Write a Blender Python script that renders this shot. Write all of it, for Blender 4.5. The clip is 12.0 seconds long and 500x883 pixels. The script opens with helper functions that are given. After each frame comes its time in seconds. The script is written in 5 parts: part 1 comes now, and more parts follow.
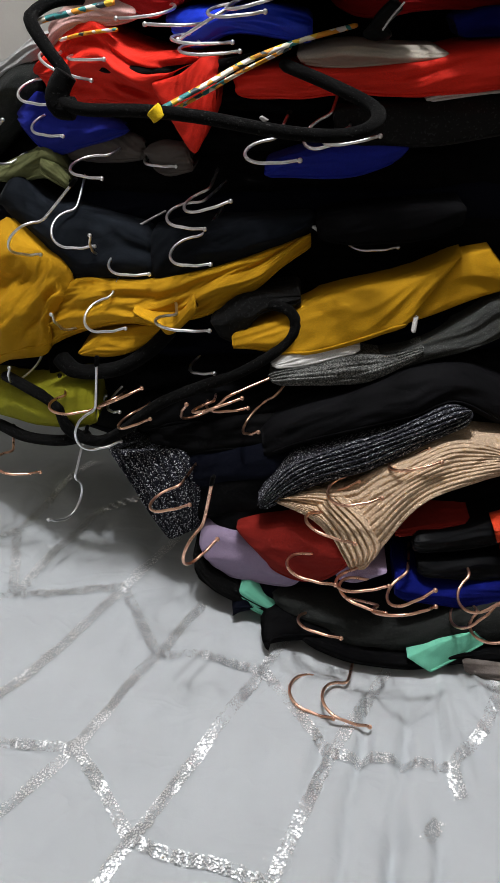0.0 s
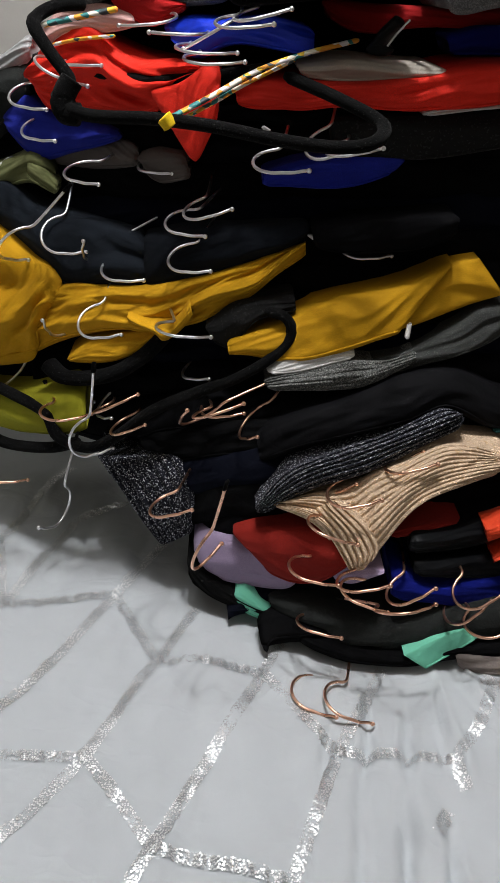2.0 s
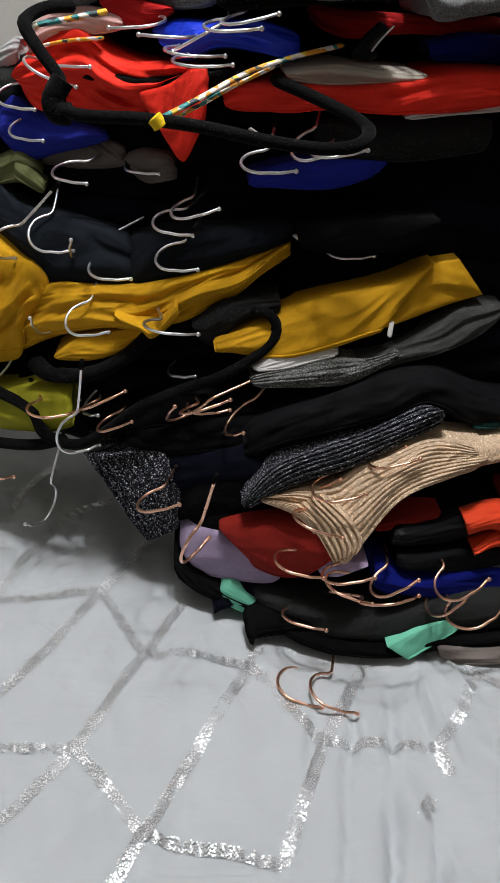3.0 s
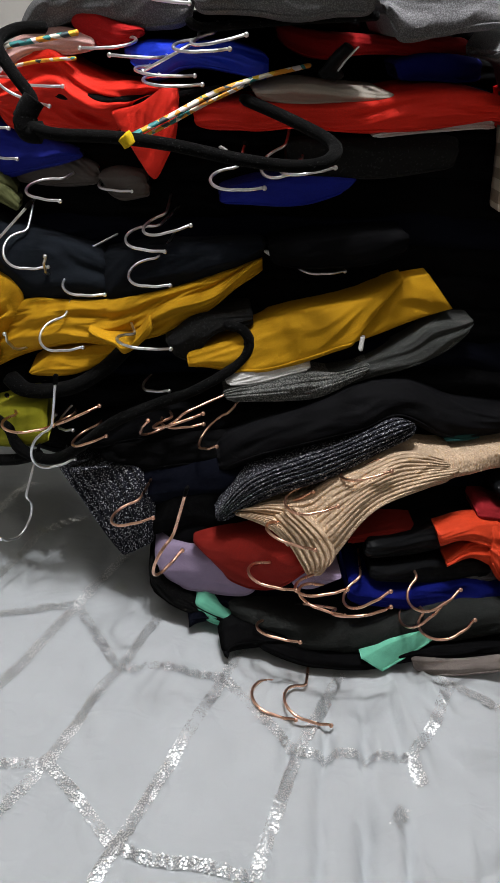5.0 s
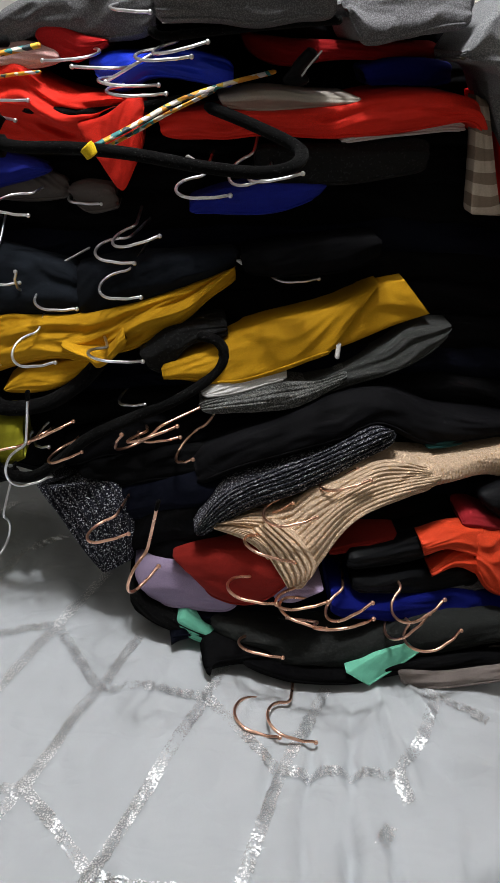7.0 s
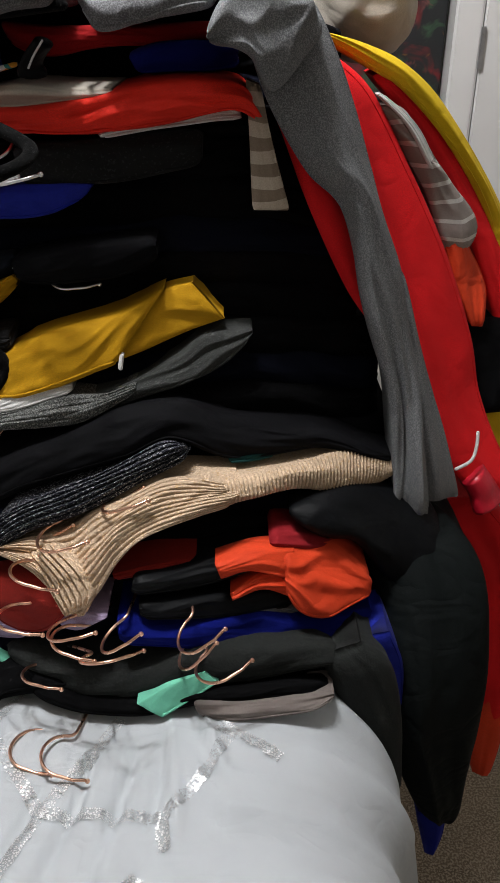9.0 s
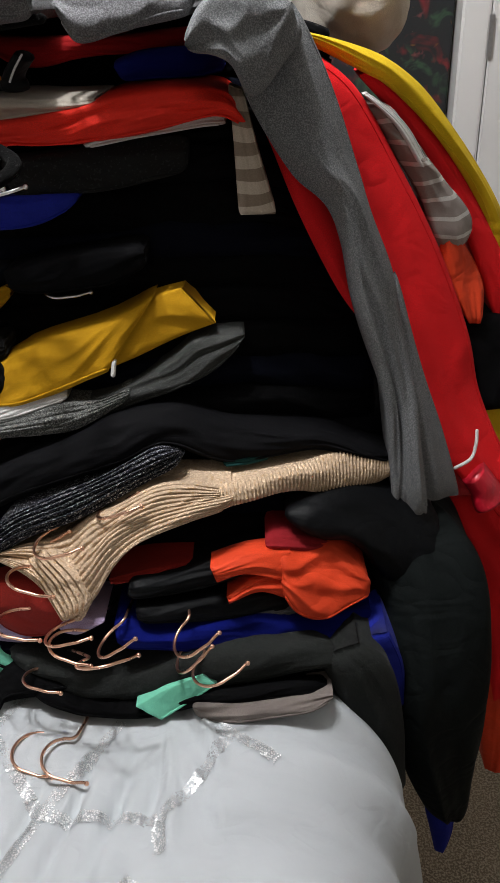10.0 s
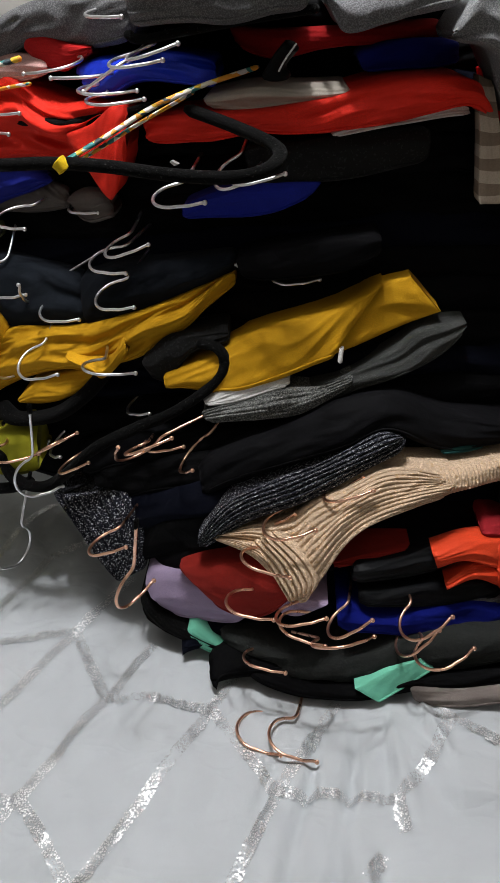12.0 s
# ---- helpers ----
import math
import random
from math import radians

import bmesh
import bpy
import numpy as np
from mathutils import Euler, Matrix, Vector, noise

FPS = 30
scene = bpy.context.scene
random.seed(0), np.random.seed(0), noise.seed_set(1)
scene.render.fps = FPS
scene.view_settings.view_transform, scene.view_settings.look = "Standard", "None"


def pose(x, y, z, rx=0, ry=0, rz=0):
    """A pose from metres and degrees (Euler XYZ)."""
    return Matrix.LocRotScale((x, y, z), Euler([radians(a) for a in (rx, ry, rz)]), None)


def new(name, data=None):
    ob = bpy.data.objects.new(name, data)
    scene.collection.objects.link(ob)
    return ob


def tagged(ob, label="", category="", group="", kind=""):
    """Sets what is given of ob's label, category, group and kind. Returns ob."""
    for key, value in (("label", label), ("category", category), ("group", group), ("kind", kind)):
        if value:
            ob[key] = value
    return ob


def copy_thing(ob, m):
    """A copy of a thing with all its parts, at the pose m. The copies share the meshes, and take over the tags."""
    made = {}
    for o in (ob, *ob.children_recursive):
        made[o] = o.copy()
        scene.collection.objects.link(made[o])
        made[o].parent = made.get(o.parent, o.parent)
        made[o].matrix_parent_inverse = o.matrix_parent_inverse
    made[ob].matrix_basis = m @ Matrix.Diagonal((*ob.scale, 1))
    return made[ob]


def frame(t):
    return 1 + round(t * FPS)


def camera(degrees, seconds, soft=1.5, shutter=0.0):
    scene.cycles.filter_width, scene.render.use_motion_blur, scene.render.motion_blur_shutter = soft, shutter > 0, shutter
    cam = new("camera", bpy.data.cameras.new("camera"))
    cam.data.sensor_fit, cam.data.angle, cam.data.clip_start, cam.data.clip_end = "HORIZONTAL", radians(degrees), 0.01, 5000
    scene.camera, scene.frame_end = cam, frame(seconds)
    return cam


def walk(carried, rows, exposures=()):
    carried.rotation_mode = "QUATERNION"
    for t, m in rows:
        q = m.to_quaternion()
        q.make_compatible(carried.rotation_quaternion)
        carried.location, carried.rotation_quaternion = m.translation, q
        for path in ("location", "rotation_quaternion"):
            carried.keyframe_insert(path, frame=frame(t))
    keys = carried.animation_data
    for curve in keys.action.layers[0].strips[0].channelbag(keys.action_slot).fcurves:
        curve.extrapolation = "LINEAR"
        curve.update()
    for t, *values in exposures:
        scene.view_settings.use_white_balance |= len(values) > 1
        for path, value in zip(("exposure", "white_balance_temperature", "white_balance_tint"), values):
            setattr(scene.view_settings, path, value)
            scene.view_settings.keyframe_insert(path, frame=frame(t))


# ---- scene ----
cam = camera(33.10, 12.0)
# seconds, eye, yaw, pitch, roll
PATH = [
    (0.0, (-0.0168, 0.0933, 1.3026), 2.52, -29.71, 2.43),
    (0.5, (-0.1025, 0.1134, 1.2964), -0.36, -29.47, 3.87),
    (1.0, (-0.1153, 0.1117, 1.3033), -1.15, -29.41, 4.52),
    (1.5, (-0.1174, 0.0989, 1.3029), -2.29, -29.23, 4.89),
    (2.0, (-0.1003, 0.0818, 1.3039), -3.32, -29.08, 4.67),
    (2.5, (-0.1080, 0.0734, 1.2989), -4.62, -28.95, 5.10),
    (3.0, (-0.1160, 0.0623, 1.3002), -5.38, -28.49, 5.59),
    (3.5, (-0.1045, 0.0630, 1.3007), -5.85, -28.07, 5.74),
    (5.5, (-0.0954, 0.0493, 1.3021), -6.13, -27.01, 5.52),
    (6.0, (-0.0914, 0.0487, 1.3020), -6.04, -26.69, 5.31),
    (6.5, (-0.0958, 0.0539, 1.2954), -5.92, -26.30, 5.06),
    (7.0, (-0.0650, 0.0625, 1.2916), -5.68, -26.16, 3.94),
    (7.5, (-0.0088, 0.0686, 1.2945), -5.82, -26.42, 2.82),
    (7.7, (0.0248, 0.0750, 1.2963), -6.05, -26.26, 2.73),
    (9.5, (0.2720, 0.1304, 1.3154), -0.00, -28.00, 0.00),
    (10.0, (0.2771, 0.1265, 1.3219), 0.62, -28.12, -1.01),
    (10.5, (0.2617, 0.1284, 1.3227), 0.81, -28.22, -1.27),
    (11.0, (0.1834, 0.1306, 1.3187), 2.40, -27.92, -1.09),
    (11.5, (0.0979, 0.1224, 1.3171), 3.64, -27.95, -0.73),
    (12.0, (0.0633, 0.1015, 1.3155), 2.97, -27.95, -1.02),
]
walk(cam, [(t, pose(*eye, 0, 0, yaw) @ pose(0, 0, 0, 90 + pitch, 0, 0) @ pose(0, 0, 0, 0, 0, roll)) for t, eye, yaw, pitch, roll in PATH],
    exposures=[(0.0, 0.0), (7.0, 0.0), (9.3, 0.2), (10.5, 0.2), (11.5, 0.0), (12.0, 0.0)])

# ---- world, lamps ----
world = bpy.data.worlds.new("room_night")
scene.world = world
world.use_nodes = True
world.node_tree.nodes["Background"].inputs["Color"].default_value = (0.10, 0.095, 0.09, 1)
world.node_tree.nodes["Background"].inputs["Strength"].default_value = 0.02
scene.view_settings.exposure = 0.0


# ---- materials ----
def nodes_of(name):
    m = bpy.data.materials.new(name)
    m.use_nodes = True
    t = m.node_tree
    return m, t, t.nodes["Principled BSDF"]


def node(t, kind, **values):
    n = t.nodes.new(kind)
    for k, v in values.items():
        if k == "operation":
            n.operation = v
        elif k == "feature":
            n.feature = v
        else:
            n.inputs[k.replace("_", " ")].default_value = v
    return n


def mix(t, fac, a, b):
    n = t.nodes.new("ShaderNodeMix")
    n.data_type = "RGBA"
    t.links.new(fac, n.inputs[0])
    for socket, c in ((n.inputs[6], a), (n.inputs[7], b)):
        if isinstance(c, tuple):
            socket.default_value = (*c, 1)
        else:
            t.links.new(c, socket)
    return n.outputs[2]


def ramp(t, source, lo, hi):
    n = t.nodes.new("ShaderNodeMapRange")
    t.links.new(source, n.inputs[0])
    n.inputs[1].default_value, n.inputs[2].default_value = lo, hi
    return n.outputs[0]


def shade(c, k):
    return tuple(min(1, v * k) for v in c)


def coords(t, scale=(1, 1, 1)):
    c = t.nodes.new("ShaderNodeTexCoord")
    n = t.nodes.new("ShaderNodeMapping")
    n.inputs["Scale"].default_value = scale
    t.links.new(c.outputs["Object"], n.inputs["Vector"])
    return n.outputs[0]


def cloth(name, rgb, rough=0.9, grain=900.0, bump=0.25, sheen=0.04, mottled=0.25, fleck=None, fleck_scale=350.0, fleck_at=(0.60, 0.68), crease=0.13, spec=0.25, knit=0.0):
    """A woven or knitted fabric: broad fading, fine yarn grain, soft creases."""
    m, t, p = nodes_of(name)
    at = coords(t)
    broad = node(t, "ShaderNodeTexNoise", Scale=14.0, Detail=4.0)
    fine = node(t, "ShaderNodeTexNoise", Scale=grain, Detail=2.0)
    soft = node(t, "ShaderNodeTexNoise", Scale=38.0, Detail=3.0, Distortion=1.2)
    for n in (broad, fine, soft):
        t.links.new(at, n.inputs["Vector"])
    a = mix(t, ramp(t, broad.outputs[0], 0.3, 0.7), shade(rgb, 1 - mottled), shade(rgb, 1 + 0.5 * mottled))
    c = mix(t, ramp(t, fine.outputs[0], 0.35, 0.65), shade(rgb, 1 - mottled), a)
    if fleck:
        f = node(t, "ShaderNodeTexNoise", Scale=fleck_scale, Detail=1.0)
        t.links.new(at, f.inputs["Vector"])
        c = mix(t, ramp(t, f.outputs[0], *fleck_at), c, fleck)
    t.links.new(c, p.inputs["Base Color"])
    p.inputs["Roughness"].default_value = rough
    p.inputs["Sheen Weight"].default_value = sheen
    p.inputs["Sheen Tint"].default_value = (*[min(1, 0.4 + v) for v in rgb], 1)
    p.inputs["Specular IOR Level"].default_value = spec
    lines = node(t, "ShaderNodeTexNoise", Scale=20.0, Detail=2.0, Distortion=0.7)
    t.links.new(coords(t, (0.55, 1.0, 1.0)), lines.inputs["Vector"])
    half = node(t, "ShaderNodeMath", operation="SUBTRACT")
    half.inputs[1].default_value = 0.5
    t.links.new(lines.outputs[0], half.inputs[0])
    sharp = node(t, "ShaderNodeMath", operation="ABSOLUTE")
    t.links.new(half.outputs[0], sharp.inputs[0])
    b0 = node(t, "ShaderNodeBump", Strength=crease, Distance=0.006)
    t.links.new(ramp(t, sharp.outputs[0], 0.0, 0.13), b0.inputs["Height"])
    b1 = node(t, "ShaderNodeBump", Strength=crease, Distance=0.004)
    t.links.new(b0.outputs[0], b1.inputs["Normal"])
    b2 = node(t, "ShaderNodeBump", Strength=bump, Distance=0.0008)
    t.links.new(soft.outputs[0], b1.inputs["Height"])
    t.links.new(fine.outputs[0], b2.inputs["Height"])
    t.links.new(b1.outputs[0], b2.inputs["Normal"])
    last = b2
    if knit:
        loops = node(t, "ShaderNodeTexVoronoi", Scale=knit)
        t.links.new(at, loops.inputs["Vector"])
        b3 = node(t, "ShaderNodeBump", Strength=0.7, Distance=0.0012)
        b3.invert = True
        t.links.new(loops.outputs["Distance"], b3.inputs["Height"])
        t.links.new(b2.outputs[0], b3.inputs["Normal"])
        last = b3
    t.links.new(last.outputs[0], p.inputs["Normal"])
    return m


def striped(name, one, two, period, axis=2, duty=0.5, metal=0.0):
    m, t, p = nodes_of(name)
    at = coords(t)
    s = t.nodes.new("ShaderNodeSeparateXYZ")
    wob = node(t, "ShaderNodeTexNoise", Scale=9.0)
    t.links.new(at, s.inputs[0])
    t.links.new(at, wob.inputs["Vector"])
    k = node(t, "ShaderNodeMath", operation="MULTIPLY_ADD")
    t.links.new(wob.outputs[0], k.inputs[0])
    k.inputs[1].default_value = 0.03
    t.links.new(s.outputs[axis], k.inputs[2])
    q = node(t, "ShaderNodeMath", operation="DIVIDE")
    t.links.new(k.outputs[0], q.inputs[0])
    q.inputs[1].default_value = period
    f = node(t, "ShaderNodeMath", operation="FRACT")
    t.links.new(q.outputs[0], f.inputs[0])
    g = node(t, "ShaderNodeMath", operation="GREATER_THAN")
    t.links.new(f.outputs[0], g.inputs[0])
    g.inputs[1].default_value = duty
    fine = node(t, "ShaderNodeTexNoise", Scale=700.0)
    t.links.new(at, fine.inputs["Vector"])
    t.links.new(mix(t, ramp(t, fine.outputs[0], 0.3, 0.7), mix(t, g.outputs[0], shade(one, 0.8), shade(two, 0.8)), mix(t, g.outputs[0], one, two)), p.inputs["Base Color"])
    if metal:
        mm = node(t, "ShaderNodeMath", operation="MULTIPLY")
        t.links.new(g.outputs[0], mm.inputs[0])
        mm.inputs[1].default_value = metal
        t.links.new(mm.outputs[0], p.inputs["Metallic"])
    p.inputs["Roughness"].default_value = 0.7 if not metal else 0.5
    b = node(t, "ShaderNodeBump", Strength=0.3, Distance=0.0008)
    t.links.new(fine.outputs[0], b.inputs["Height"])
    t.links.new(b.outputs[0], p.inputs["Normal"])
    return m


def metal(name, rgb, rough):
    m, t, p = nodes_of(name)
    n = node(t, "ShaderNodeTexNoise", Scale=60.0, Detail=3.0)
    t.links.new(coords(t), n.inputs["Vector"])
    t.links.new(mix(t, ramp(t, n.outputs[0], 0.3, 0.7), shade(rgb, 0.8), rgb), p.inputs["Base Color"])
    r = node(t, "ShaderNodeMapRange")
    t.links.new(n.outputs[0], r.inputs[0])
    r.inputs[3].default_value, r.inputs[4].default_value = rough * 0.7, rough * 1.5
    t.links.new(r.outputs[0], p.inputs["Roughness"])
    p.inputs["Metallic"].default_value = 1.0
    return m


def painted(name, rgb, rough=0.6, bump=0.15, scale=160.0):
    m, t, p = nodes_of(name)
    at = coords(t)
    a = node(t, "ShaderNodeTexNoise", Scale=2.5, Detail=4.0)
    b = node(t, "ShaderNodeTexNoise", Scale=scale, Detail=3.0)
    for n in (a, b):
        t.links.new(at, n.inputs["Vector"])
    t.links.new(mix(t, ramp(t, a.outputs[0], 0.3, 0.7), shade(rgb, 0.93), shade(rgb, 1.04)), p.inputs["Base Color"])
    p.inputs["Roughness"].default_value = rough
    k = node(t, "ShaderNodeBump", Strength=bump, Distance=0.002)
    t.links.new(b.outputs[0], k.inputs["Height"])
    t.links.new(k.outputs[0], p.inputs["Normal"])
    return m


def floral_canvas():
    """A dark painted canvas with loose blotches of red, pink, white and green."""
    m, t, p = nodes_of("floral_canvas")
    at = coords(t)
    c = (0.010, 0.011, 0.012)
    for k, (rgb, scale, lo) in enumerate([((0.03, 0.07, 0.035), 18.0, 0.56), ((0.16, 0.010, 0.012), 12.0, 0.55), ((0.20, 0.05, 0.05), 20.0, 0.62), ((0.22, 0.18, 0.13), 24.0, 0.68), ((0.20, 0.09, 0.01), 28.0, 0.69)]):
        n = node(t, "ShaderNodeTexNoise", Scale=scale, Detail=3.0, Distortion=0.8)
        shift = t.nodes.new("ShaderNodeVectorMath")
        shift.inputs[1].default_value = (3.1 * k, 1.7 * k, 2.3 * k)
        t.links.new(at, shift.inputs[0])
        t.links.new(shift.outputs[0], n.inputs["Vector"])
        c = mix(t, ramp(t, n.outputs[0], lo, lo + 0.12), c, rgb)
    t.links.new(c, p.inputs["Base Color"])
    p.inputs["Roughness"].default_value = 0.7
    return m


def foil_material():
    """Printed foil: rows of small mirror dots with cloth showing between them, waving with the cloth."""
    m, t, p = nodes_of("silver_foil")
    at = coords(t)
    v = node(t, "ShaderNodeTexVoronoi", Scale=430.0, Randomness=0.8)
    wave = node(t, "ShaderNodeTexNoise", Scale=34.0, Detail=2.0)
    worn = node(t, "ShaderNodeTexNoise", Scale=24.0, Detail=4.0)
    for k in (v, wave, worn):
        t.links.new(at, k.inputs["Vector"])
    s = t.nodes.new("ShaderNodeSeparateColor")
    t.links.new(v.outputs["Color"], s.inputs[0])
    t.links.new(mix(t, ramp(t, s.outputs[0], 0.0, 1.0), (0.80, 0.81, 0.82), (0.97, 0.97, 0.97)), p.inputs["Base Color"])
    p.inputs["Metallic"].default_value = 0.88
    r = node(t, "ShaderNodeMapRange")
    t.links.new(s.outputs[1], r.inputs[0])
    r.inputs[3].default_value, r.inputs[4].default_value = 0.40, 0.52
    t.links.new(r.outputs[0], p.inputs["Roughness"])
    geo = t.nodes.new("ShaderNodeNewGeometry")
    last = geo.outputs["Normal"]
    for source, size in ((v.outputs["Color"], 0.24), (wave.outputs["Color"], 0.22)):
        turn = t.nodes.new("ShaderNodeVectorMath")
        turn.operation = "MULTIPLY_ADD"
        t.links.new(source, turn.inputs[0])
        turn.inputs[1].default_value = (size, size, 0.0)
        turn.inputs[2].default_value = (-size / 2, -size / 2, 0.0)
        add = t.nodes.new("ShaderNodeVectorMath")
        t.links.new(last, add.inputs[0])
        t.links.new(turn.outputs[0], add.inputs[1])
        last = add.outputs[0]
    nor = t.nodes.new("ShaderNodeVectorMath")
    nor.operation = "NORMALIZE"
    t.links.new(last, nor.inputs[0])
    t.links.new(nor.outputs[0], p.inputs["Normal"])
    dots = node(t, "ShaderNodeMath", operation="MULTIPLY")
    t.links.new(ramp(t, worn.outputs[0], 0.30, 0.52), dots.inputs[0])
    t.links.new(ramp(t, v.outputs["Distance"], 0.58, 0.42), dots.inputs[1])
    t.links.new(dots.outputs[0], p.inputs["Alpha"])
    return m


# ---- mesh helpers ----
def mesh_of(name, verts, faces, material, smooth=True):
    d = bpy.data.meshes.new(name)
    d.from_pydata([tuple(v) for v in verts], [], faces)
    d.materials.append(material)
    if smooth:
        d.polygons.foreach_set("use_smooth", [True] * len(d.polygons))
    d.update()
    return d


def thing(name, label, category, group="", at=(0, 0, 0)):
    ob = tagged(new(name), label, category, group)
    ob.location = at
    return ob


def part(name, data, parent, label=""):
    """Links a mesh given in world coordinates under its thing."""
    ob = new(name, data)
    ob.parent = parent
    up, m = parent, Matrix.Identity(4)
    while up:
        m, up = Matrix.Translation(up.location) @ m, up.parent
    ob.matrix_parent_inverse = m.inverted()
    return tagged(ob, label) if label else ob


def box_data(name, lo, hi, material, bevel=0.004):
    bm = bmesh.new()
    bmesh.ops.create_cube(bm, size=1)
    for v in bm.verts:
        v.co = [lo[i] + (v.co[i] + 0.5) * (hi[i] - lo[i]) for i in range(3)]
    if bevel:
        bmesh.ops.bevel(bm, geom=bm.edges[:], offset=bevel, segments=2, affect="EDGES")
    d = bpy.data.meshes.new(name)
    bm.to_mesh(d)
    bm.free()
    d.materials.append(material)
    return d


def spline(points, n):
    """n points, evenly spaced by length, on a smooth curve through the given ones."""
    p = np.array(points, float)
    if len(p) == 2:
        return p[0] + (p[1] - p[0]) * np.linspace(0, 1, n)[:, None]
    q = np.vstack([2 * p[0] - p[1], p, 2 * p[-1] - p[-2]])
    fine = []
    for i in range(len(p) - 1):
        a, b, c, d = q[i : i + 4]
        for s in np.linspace(0, 1, 16, endpoint=False):
            fine.append(0.5 * (2 * b + (c - a) * s + (2 * a - 5 * b + 4 * c - d) * s * s + (3 * b - a - 3 * c + d) * s**3))
    fine = np.array(fine + [p[-1]])
    far = np.r_[0, np.cumsum(np.linalg.norm(np.diff(fine, axis=0), axis=1))]
    return np.stack([np.interp(np.linspace(0, far[-1], n), far, fine[:, k]) for k in range(3)], 1)


def unit(v):
    return v / np.maximum(np.linalg.norm(v, axis=-1, keepdims=True), 1e-9)


def tube(points, radius, n=40, sides=8, flat=1.0, ends=True, ball=0.0):
    """Verts and faces of a round (or flattened) rod along a smooth curve; ball: a bead at its end."""
    c = spline(points, n)
    tan = unit(np.gradient(c, axis=0))
    up = np.array([0.0, 0.0, 1.0])
    side = unit(np.cross(tan, up) + 1e-6)
    top = np.cross(side, tan)
    r = np.full(n, radius)
    if ends:
        r[0] *= 0.6
        r[-1] *= 0.6
    verts, faces = [], []
    for i in range(n):
        for k in range(sides):
            a = 2 * math.pi * k / sides
            verts.append(c[i] + r[i] * (math.cos(a) * side[i] + flat * math.sin(a) * top[i]))
    for i in range(n - 1):
        for k in range(sides):
            j = (k + 1) % sides
            faces.append((i * sides + k, i * sides + j, (i + 1) * sides + j, (i + 1) * sides + k))
    faces += [tuple(range(sides))[::-1], tuple((n - 1) * sides + k for k in range(sides))]
    return verts, faces


def fold(name, upper, lower, material, bulge=0.012, back=0.16, folds=0.004, ridges=2.2, rib=(0, 0.0), thick=0.0, seed=0, nu=64, nv=26, drop=0.0, twist=0.0, taper=0.75, slant=0.0, run=1.0):
    """A folded layer of cloth: its front rolls over from an upper to a lower edge, and both leaves run back into the pile.
    back: how far they run; folds, ridges: height and number of creases along it; rib: count and height of knitted ribs;
    taper: how far it closes at its two ends; slant: how far creases run across it; run: how quickly they change along it."""
    a, b = spline(upper, nu), spline(lower, nu)
    close = 1 - taper * np.abs(np.linspace(-1, 1, nu))[:, None] ** 24
    middle = (a + b) / 2
    a, b = middle + (a - middle) * close, middle + (b - middle) * close
    chord = b - a
    tan = unit(np.gradient(middle, axis=0))
    out = np.cross(tan, unit(chord))
    out[out[:, 1] > 0] *= -1
    out = unit(out + np.array([0, -0.6, 0.1]))
    length = np.linalg.norm(np.diff(middle, axis=0), axis=1).sum()
    wide = np.linalg.norm(chord, axis=1)
    end = np.sqrt(np.clip(1 - np.abs(np.linspace(-1, 1, nu)) ** 8, 0, 1))
    broad = float(wide.mean())
    away = np.array([0.0, 1.0, 0.0])
    rows, nb = [], 5
    for i in range(nu):
        u = i / (nu - 1)
        row = []
        for k in range(nb, 0, -1):
            s = k / nb
            row.append(a[i] + away * back * s * s + np.array([0, 0, -drop * s - 0.3 * thick * s]))
        for k in range(nv):
            v = k / (nv - 1)
            prof = max(0.0, 1 - (2 * v - 1) ** 2) ** 0.55
            x, y = u * length, v * broad
            lean = slant + twist * (u - 0.5)
            w = v * ridges + lean * x * 14
            x *= run
            bend = 0.6 * noise.noise((x * 9, y * 9, seed * 4.7))
            e = 1.25 * noise.noise((x * 11 + seed * 7.3, w + bend, seed * 1.7))
            e += 0.38 * (0.45 - abs(noise.noise((x * 22 - seed * 3.0, 1.7 * w + 2 * bend, 9.1 + seed))) * 2)
            e += 0.12 * noise.noise((x * 36 + y * 20, w * 3.2 + bend, seed * 3.1)) + 0.03 * noise.noise((x * 110, y * 110, seed))
            d = bulge * prof * end[i] + folds * e * (0.3 + 0.7 * prof)
            if rib[0]:
                d += rib[1] * (2 * abs(math.sin(math.pi * (rib[0] * v if rib[0] > 0 else rib[0] * u + (rib[2] if len(rib) > 2 else 0.8) * v) + 0.8 * noise.noise((x * 20, v * 3, seed)))) - 1)
            row.append(a[i] + chord[i] * v + out[i] * d + chord[i] / max(wide[i], 1e-6) * 0.9 * folds * noise.noise((x * 15, seed * 2.2, v * 1.2)))
        for k in range(1, nb + 1):
            s = k / nb
            row.append(b[i] + away * back * s * s + np.array([0, 0, -drop * s + 0.3 * thick * s]))
        rows.append(row)
    m = len(rows[0])
    verts = [p for row in rows for p in row]
    faces = [(i * m + k, i * m + k + 1, (i + 1) * m + k + 1, (i + 1) * m + k) for i in range(nu - 1) for k in range(m - 1)]
    faces += [(i * m + m - 1, i * m, (i + 1) * m, (i + 1) * m + m - 1) for i in range(nu - 1)]
    faces += [tuple(range(m)), tuple((nu - 1) * m + k for k in range(m))[::-1]]
    return mesh_of(name, verts, faces, material)


def garment(name, label, category, upper, lower, material, group="", hem=0.0016, **kw):
    """One garment: its folded body and the stitched hem along its lower edge."""
    t = thing(name, label, category, group, at=tuple(np.mean(lower, axis=0)))
    return add_piece(t, "body", upper, lower, material, hem, **kw)


